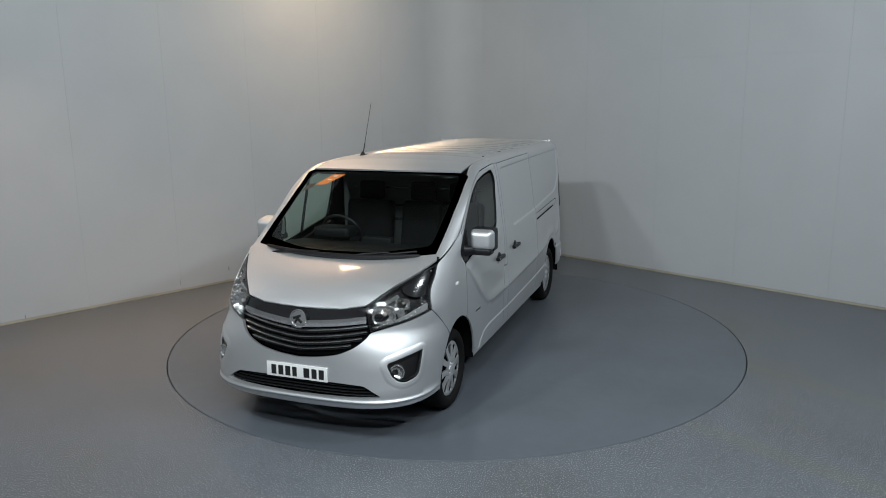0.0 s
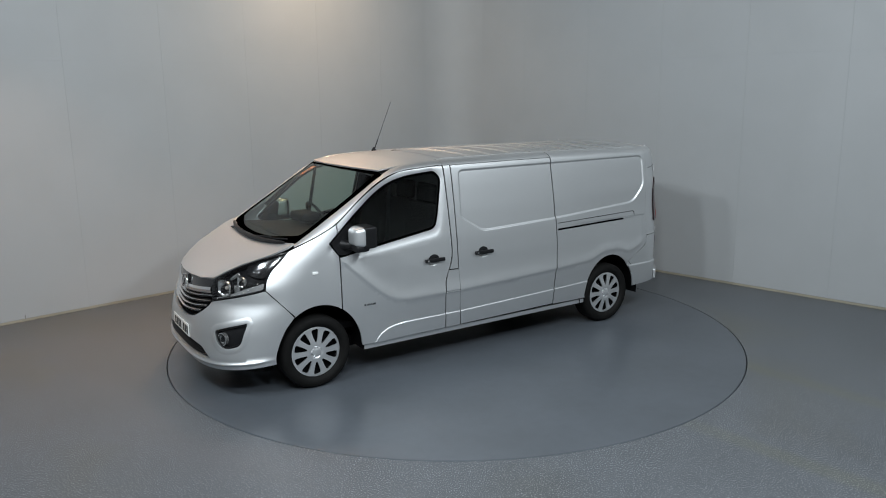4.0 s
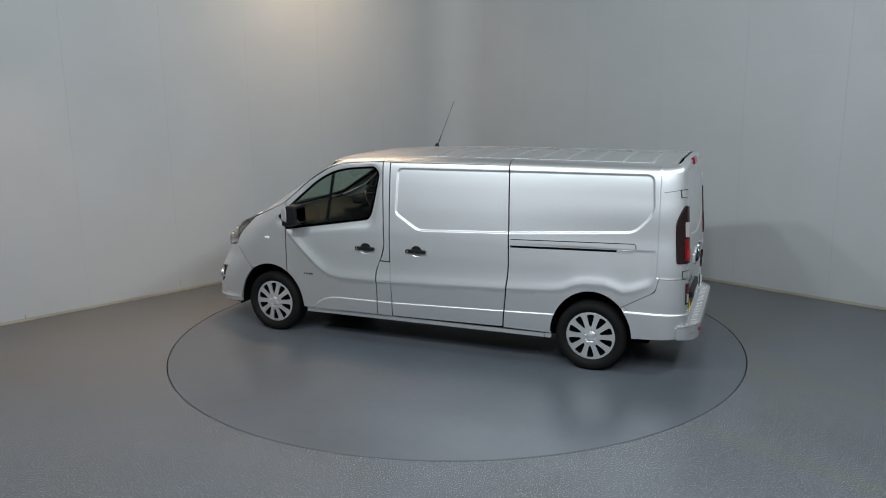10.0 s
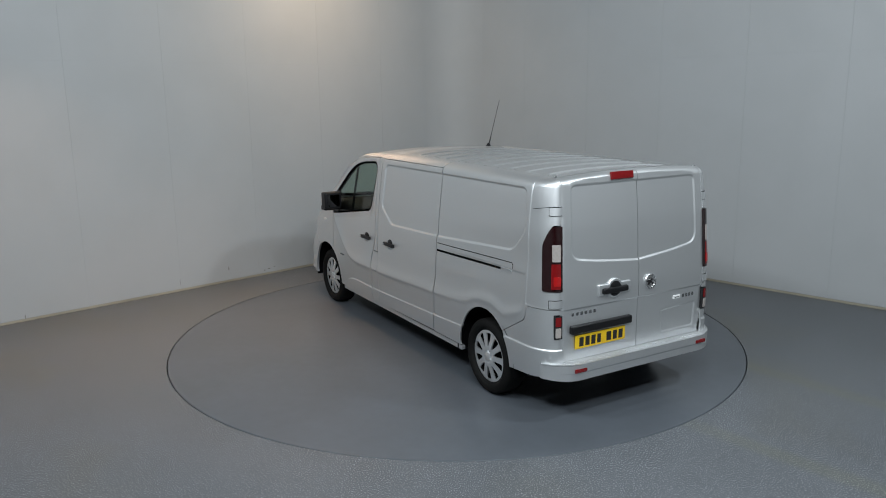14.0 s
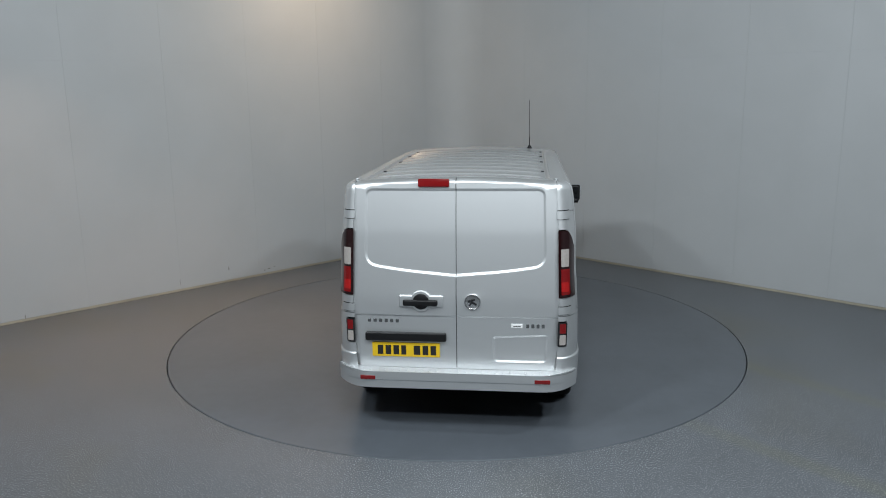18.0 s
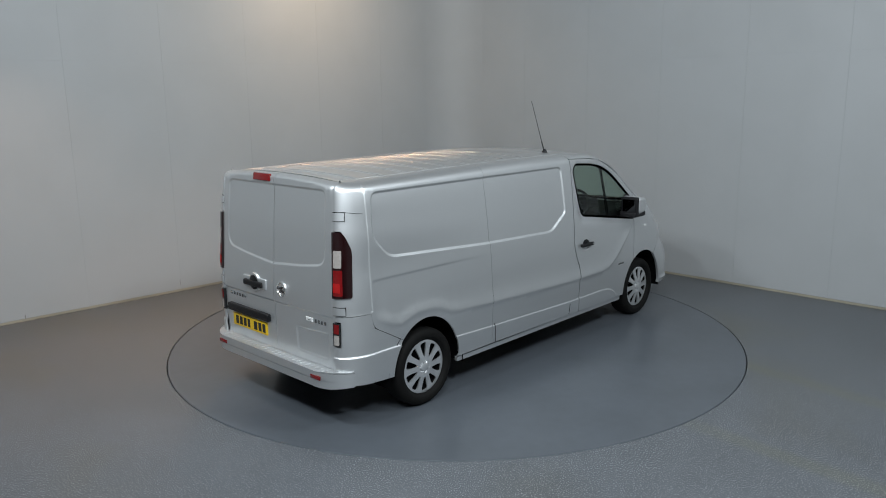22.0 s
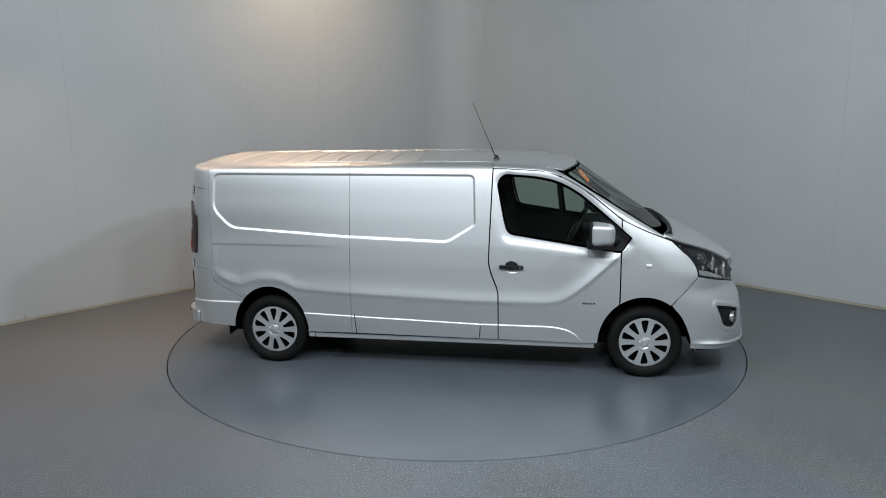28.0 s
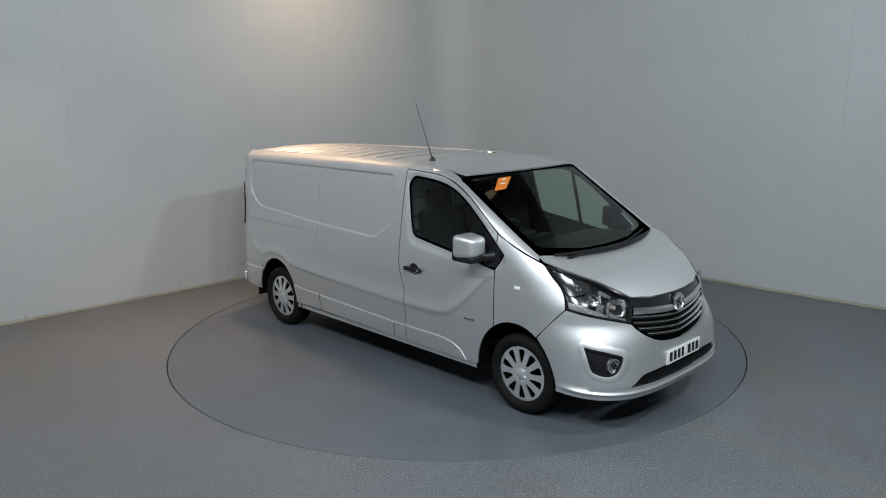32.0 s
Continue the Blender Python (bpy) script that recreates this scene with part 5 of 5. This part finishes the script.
    for s in (1, -1):
        bm = bmesh.new()
        c = rim(np.array([s * 0.657]), np.array([0.455]))[0]
        box(bm, (c[0] + 0.001, c[1], 0.455), (0.012, 0.115, 0.030), 0.003, None, 2)
        part("rear_reflector", bm, RED, bp, "red reflector")
    bm = bmesh.new()
    box(bm, (-2.54, 0, 0.38), (0.16, 1.40, 0.06), 0.02, None, 2)
    part("tow_beam", bm, BLACK, bp)


# ---- wheels ----


def trim_cover(hub, m):
    def dome(u, v):
        r = np.hypot(u, v) / 1.12
        y = 0.094 - 0.012 * smoothstep(0.05, 0.17, r) - 0.008 * smoothstep(0.195, 0.218, r) - 0.012 * smoothstep(0.055, 0.035, r)
        P = np.stack([u, y, v], 1)
        R, T = np.array(m.to_3x3()), np.array(m.translation)
        return P @ R.T + T
    ring = [(0.234 * math.cos(a), 0.234 * math.sin(a)) for a in np.linspace(0, 2 * math.pi, 90, endpoint=False)]
    holes = []
    for k in range(10):
        a = 2 * math.pi * (k + 0.5) / 10
        pts = [(0.092, -0.075, .008), (0.140, -0.165, .02), (0.206, -0.195, .022), (0.213, 0.150, .022), (0.148, 0.150, .03), (0.092, 0.085, .008)]
        holes.append(rounded([(r * math.cos(a + t), r * math.sin(a + t), q) for r, t, q in pts], 0.01, 3))
    cover = skin("wheel_trim", [ring] + holes, dome, TRIM, hub, 0.016, gap=0, thick=0.012, edge=0.012, label="silver ten-spoke wheel trim")
    bm = bmesh.new()
    lathe(bm, [(0.040, 0.076), (0.037, 0.098), (0.026, 0.103), (0.004, 0.104)], 24, m, True)
    for k in range(5):
        a = 2 * math.pi * k / 5
        lathe(bm, [(0.012, 0.078), (0.011, 0.097), (0.004, 0.099)], 10, m @ Matrix.Translation((0.038 * math.cos(a), 0, 0.038 * math.sin(a))), True)
    part("hub_cap", bm, TRIM, cover)


# ---- inside the cab, and underneath ----


def build_cab():
    bm = bmesh.new()
    vs = box(bm, (1.50, 0, 1.08), (0.62, 1.62, 0.36), 0.07, None, 4)
    for v in vs:
        if v.co.z > 1.15:
            v.co.z += 0.10 * (v.co.x - 1.30)
            v.co.z += 0.02 * math.cos(v.co.y * 3)
    dash = part("dashboard", bm, DASH, VAN, "dark grey dashboard")
    bm = bmesh.new()
    box(bm, (1.27, -0.40, 1.33), (0.20, 0.36, 0.10), 0.04, None, 4)
    part("instrument_hood", bm, DASH, dash)
    bm = bmesh.new()
    box(bm, (1.215, 0.0, 1.12), (0.10, 0.30, 0.34), 0.03, None, 3)
    part("centre_console", bm, DASH, dash)
    m = Matrix.Translation((1.13, -0.40, 1.30)) @ Matrix.Rotation(radians(-62), 4, "Y")
    wheel_ob = new("steering_wheel")
    wheel_ob.parent = VAN
    tagged(wheel_ob, "black steering wheel")
    bm = bmesh.new()
    rings = []
    for k in range(40):
        a = 2 * math.pi * k / 40
        rings.append([bm.verts.new(m @ Vector(((0.185 + 0.016 * math.cos(2 * math.pi * j / 8)) * math.cos(a), (0.185 + 0.016 * math.cos(2 * math.pi * j / 8)) * math.sin(a), 0.016 * math.sin(2 * math.pi * j / 8)))) for j in range(8)])
    for k in range(40):
        a, b = rings[k], rings[(k + 1) % 40]
        for j in range(8):
            bm.faces.new((a[j], a[(j + 1) % 8], b[(j + 1) % 8], b[j]))
    part("rim", bm, BLACK, wheel_ob)
    bm = bmesh.new()
    box(bm, (0, 0, 0), (0.15, 0.15, 0.05), 0.03, m @ Matrix.Translation((0, 0, -0.02)), 3)
    box(bm, (0, 0, 0), (0.05, 0.35, 0.02), 0.008, m @ Matrix.Translation((0, 0, -0.01)), 2)
    part("boss", bm, BLACK, wheel_ob)
    for y, w in ((-0.45, 0.50), (0.12, 0.42), (0.53, 0.44)):
        st = new("seat")
        st.parent = VAN
        tagged(st, "dark cloth cab seat")
        bm = bmesh.new()
        box(bm, (0.72, y, 0.80), (0.52, w, 0.18), 0.06, None, 4)
        part("cushion", bm, FABRIC, st)
        bm = bmesh.new()
        box(bm, (0, 0, 0), (0.15, w, 0.66), 0.06, Matrix.Translation((0.44, y, 1.18)) @ Matrix.Rotation(radians(-11), 4, "Y"), 4)
        part("backrest", bm, FABRIC, st)
        bm = bmesh.new()
        box(bm, (0, 0, 0), (0.10, 0.27, 0.19), 0.045, Matrix.Translation((0.365, y, 1.60)) @ Matrix.Rotation(radians(-8), 4, "Y"), 4)
        part("headrest", bm, FABRIC, st)
        bm = bmesh.new()
        for d in (-0.05, 0.05):
            tube(bm, [(0.375, y + d, 1.45), (0.37, y + d, 1.55)], 0.007, 8)
        part("headrest_posts", bm, CHROME, st)
    bm = bmesh.new()
    box(bm, (0.26, 0, 1.16), (0.03, 1.66, 1.42), 0.01, None, 2)
    bulk = part("bulkhead", bm, BULK, VAN, "grey steel bulkhead")
    for z in (1.30, 1.44, 1.62):
        bm = bmesh.new()
        box(bm, (0.285, 0.0, z), (0.018, 1.40, 0.020), 0.006, None, 2)
        part("bulkhead_rail", bm, BADGE, bulk)
    bm = bmesh.new()
    box(bm, (0.85, 0, 0.50), (1.4, 1.62, 0.06), 0.01)
    part("cab_floor", bm, DARK, VAN)
    # door cards, roof lining
    for s in (1, -1):
        skin("door_card", [rounded([(1.48, 0.72, .02), (1.46, 1.15, .02), (0.50, 1.30, .05), (0.46, 0.45, .05), (1.25, 0.45, .05)], 0.03)], lambda x, z, s=s: np.stack([x, np.full_like(x, s * 0.86), z], 1), DASH, VAN, 0.2, gap=0, thick=0.03)
    skin("headlining", [rounded([(1.05, -0.68, .05), (1.05, 0.68, .05), (0.26, 0.70, .02), (0.26, -0.70, .02)], 0.02)], lambda x, y: np.stack([x, y, roof_z(np.asarray(x), np.asarray(y)) - 0.045], 1), BULK, VAN, 0.1, gap=0, thick=0.01)
    bm = bmesh.new()
    box(bm, (-0.1, 0, 0.30), (4.3, 1.30, 0.14), 0.03, None, 2)
    box(bm, (-0.1, 0, 0.31), (2.2, 1.70, 0.07), 0.02, None, 2)
    part("underbody", bm, DARK, VAN)
    for x in (FX, RX):
        for s in (1, -1):
            bm = bmesh.new()
            rows = []
            for k in range(25):
                a = radians(-7 + 194 * k / 24)
                rows.append([bm.verts.new((x + 0.435 * math.cos(a), s * 0.50, 0.33 + 0.455 * math.sin(a))), bm.verts.new((x + 0.435 * math.cos(a), s * 0.935, 0.33 + 0.455 * math.sin(a)))])
            for a, b in zip(rows, rows[1:]):
                bm.faces.new((a[0], a[1], b[1], b[0]))
            bm.faces.new([r[0] for r in rows])
            part("wheel_arch_liner", bm, DARK, VAN)
    # stickers inside the windscreen
    for k, (loop, lab) in enumerate((([(-0.473, 1.840, .01), (-0.330, 1.846, .01), (-0.497, 1.760, .01), (-0.620, 1.750, .01)], "slanted orange sticker with two pale bars"), ([(-0.620, 1.764, .01), (-0.625, 1.730, .01), (-0.735, 1.690, .01), (-0.715, 1.742, .01)], "small dark brown sticker"))):
        st = skin("windscreen_sticker", [rounded(loop, 0.01)], windscreen_surf, ORANGE if k == 0 else BROWN, VAN, 0.05, gap=0, thick=0, lift=-0.007, label=lab)
        if k == 0:
            for j in range(2):
                d = 0.050 * j
                skin("sticker_bar", [[(-0.455 - d, 1.822 - 0.6 * d), (-0.455 - d, 1.831 - 0.6 * d), (-0.405 - 0.9 * d, 1.833 - 0.6 * d), (-0.415 - 0.9 * d, 1.824 - 0.6 * d)]], windscreen_surf, WHITE, st, 0.05, gap=0, thick=0, lift=-0.0055)


def build_fittings():
    # aerial
    base, tip = Vector((0.381, -0.537, 1.946)), Vector((0.159, -0.534, 2.467))
    an = new("aerial")
    an.parent = VAN
    bm = bmesh.new()
    lathe(bm, [(0.030, 0.0), (0.026, 0.012), (0.014, 0.030), (0.008, 0.040)], 20, Matrix.Translation(base) @ Matrix.Rotation(radians(90), 4, "X"), True)
    part("aerial_base", bm, BLACK, an)
    bm = bmesh.new()
    d = tip - base
    tube(bm, [base + d * 0.04, base + d * 0.06, base + d * 0.22, base + d * 0.24, base + d * 0.6, tip], [0.007, 0.006, 0.0055, 0.003, 0.0026, 0.0022], 8)
    part("mast", bm, BLACK, an)
    # roof gutters with fixing covers
    for s in (1, -1):
        bm = bmesh.new()
        tube(bm, [(x, s * 0.700, float(roof_z(np.array([x]), np.array([0.70]))[0]) - 0.001) for x in np.linspace(0.35, -2.26, 24)], 0.0035, 6)
        part("roof_gutter", bm, PAINT, VAN)
        for x in (0.07, -0.50, -1.03, -1.80):
            bm = bmesh.new()
            box(bm, (x, s * 0.650, float(roof_z(np.array([x]), np.array([0.650]))[0]) + 0.001), (0.05, 0.024, 0.010), 0.003, None, 2)
            part("roof_fixing_cover", bm, BLACK, VAN)
    # wipers
    for pts in (((1.955, -0.60, 1.270), (1.975, -0.43, 1.286), (1.995, -0.16, 1.290), (1.995, 0.12, 1.290), (1.985, 0.26, 1.292)), ((1.985, 0.05, 1.268), (1.975, 0.24, 1.292), (1.935, 0.45, 1.306), (1.875, 0.66, 1.326))):
        wp = new("wiper")
        wp.parent = VAN
        bm = bmesh.new()
        tube(bm, pts, 0.008, 8)
        part("blade", bm, BLACK, wp)
        bm = bmesh.new()
        tube(bm, [Vector(pts[0]) + Vector((0.02, -0.02, -0.01)), Vector(pts[1]) + Vector((0.02, 0, 0.012)), Vector(pts[2]) + Vector((0.006, 0, 0.014))], [0.013, 0.009, 0.006], 8)
        part("arm", bm, BLACK, wp)


build_body()
build_top()
build_scuttle()
build_nose()
build_back()
for s_ in (1, -1):
    for x_ in (1.749, -1.749):
        wheel(x_, s_)
build_cab()
build_fittings()


# ---- motion: the turntable carries the van round ----


def motions():
    rows_v, rows_t = [], []
    for k in range(65):
        t = k * 0.5
        a = -109.82 - 9.2236 * t
        turn = Matrix.Rotation(radians(a), 4, "Z")
        rows_v.append((t, turn @ Matrix.Translation((0.138, -0.250, 0.0))))
        rows_t.append((t, turn.copy()))
    walk(VAN, rows_v)
    walk(TURNTABLE, rows_t)


motions()
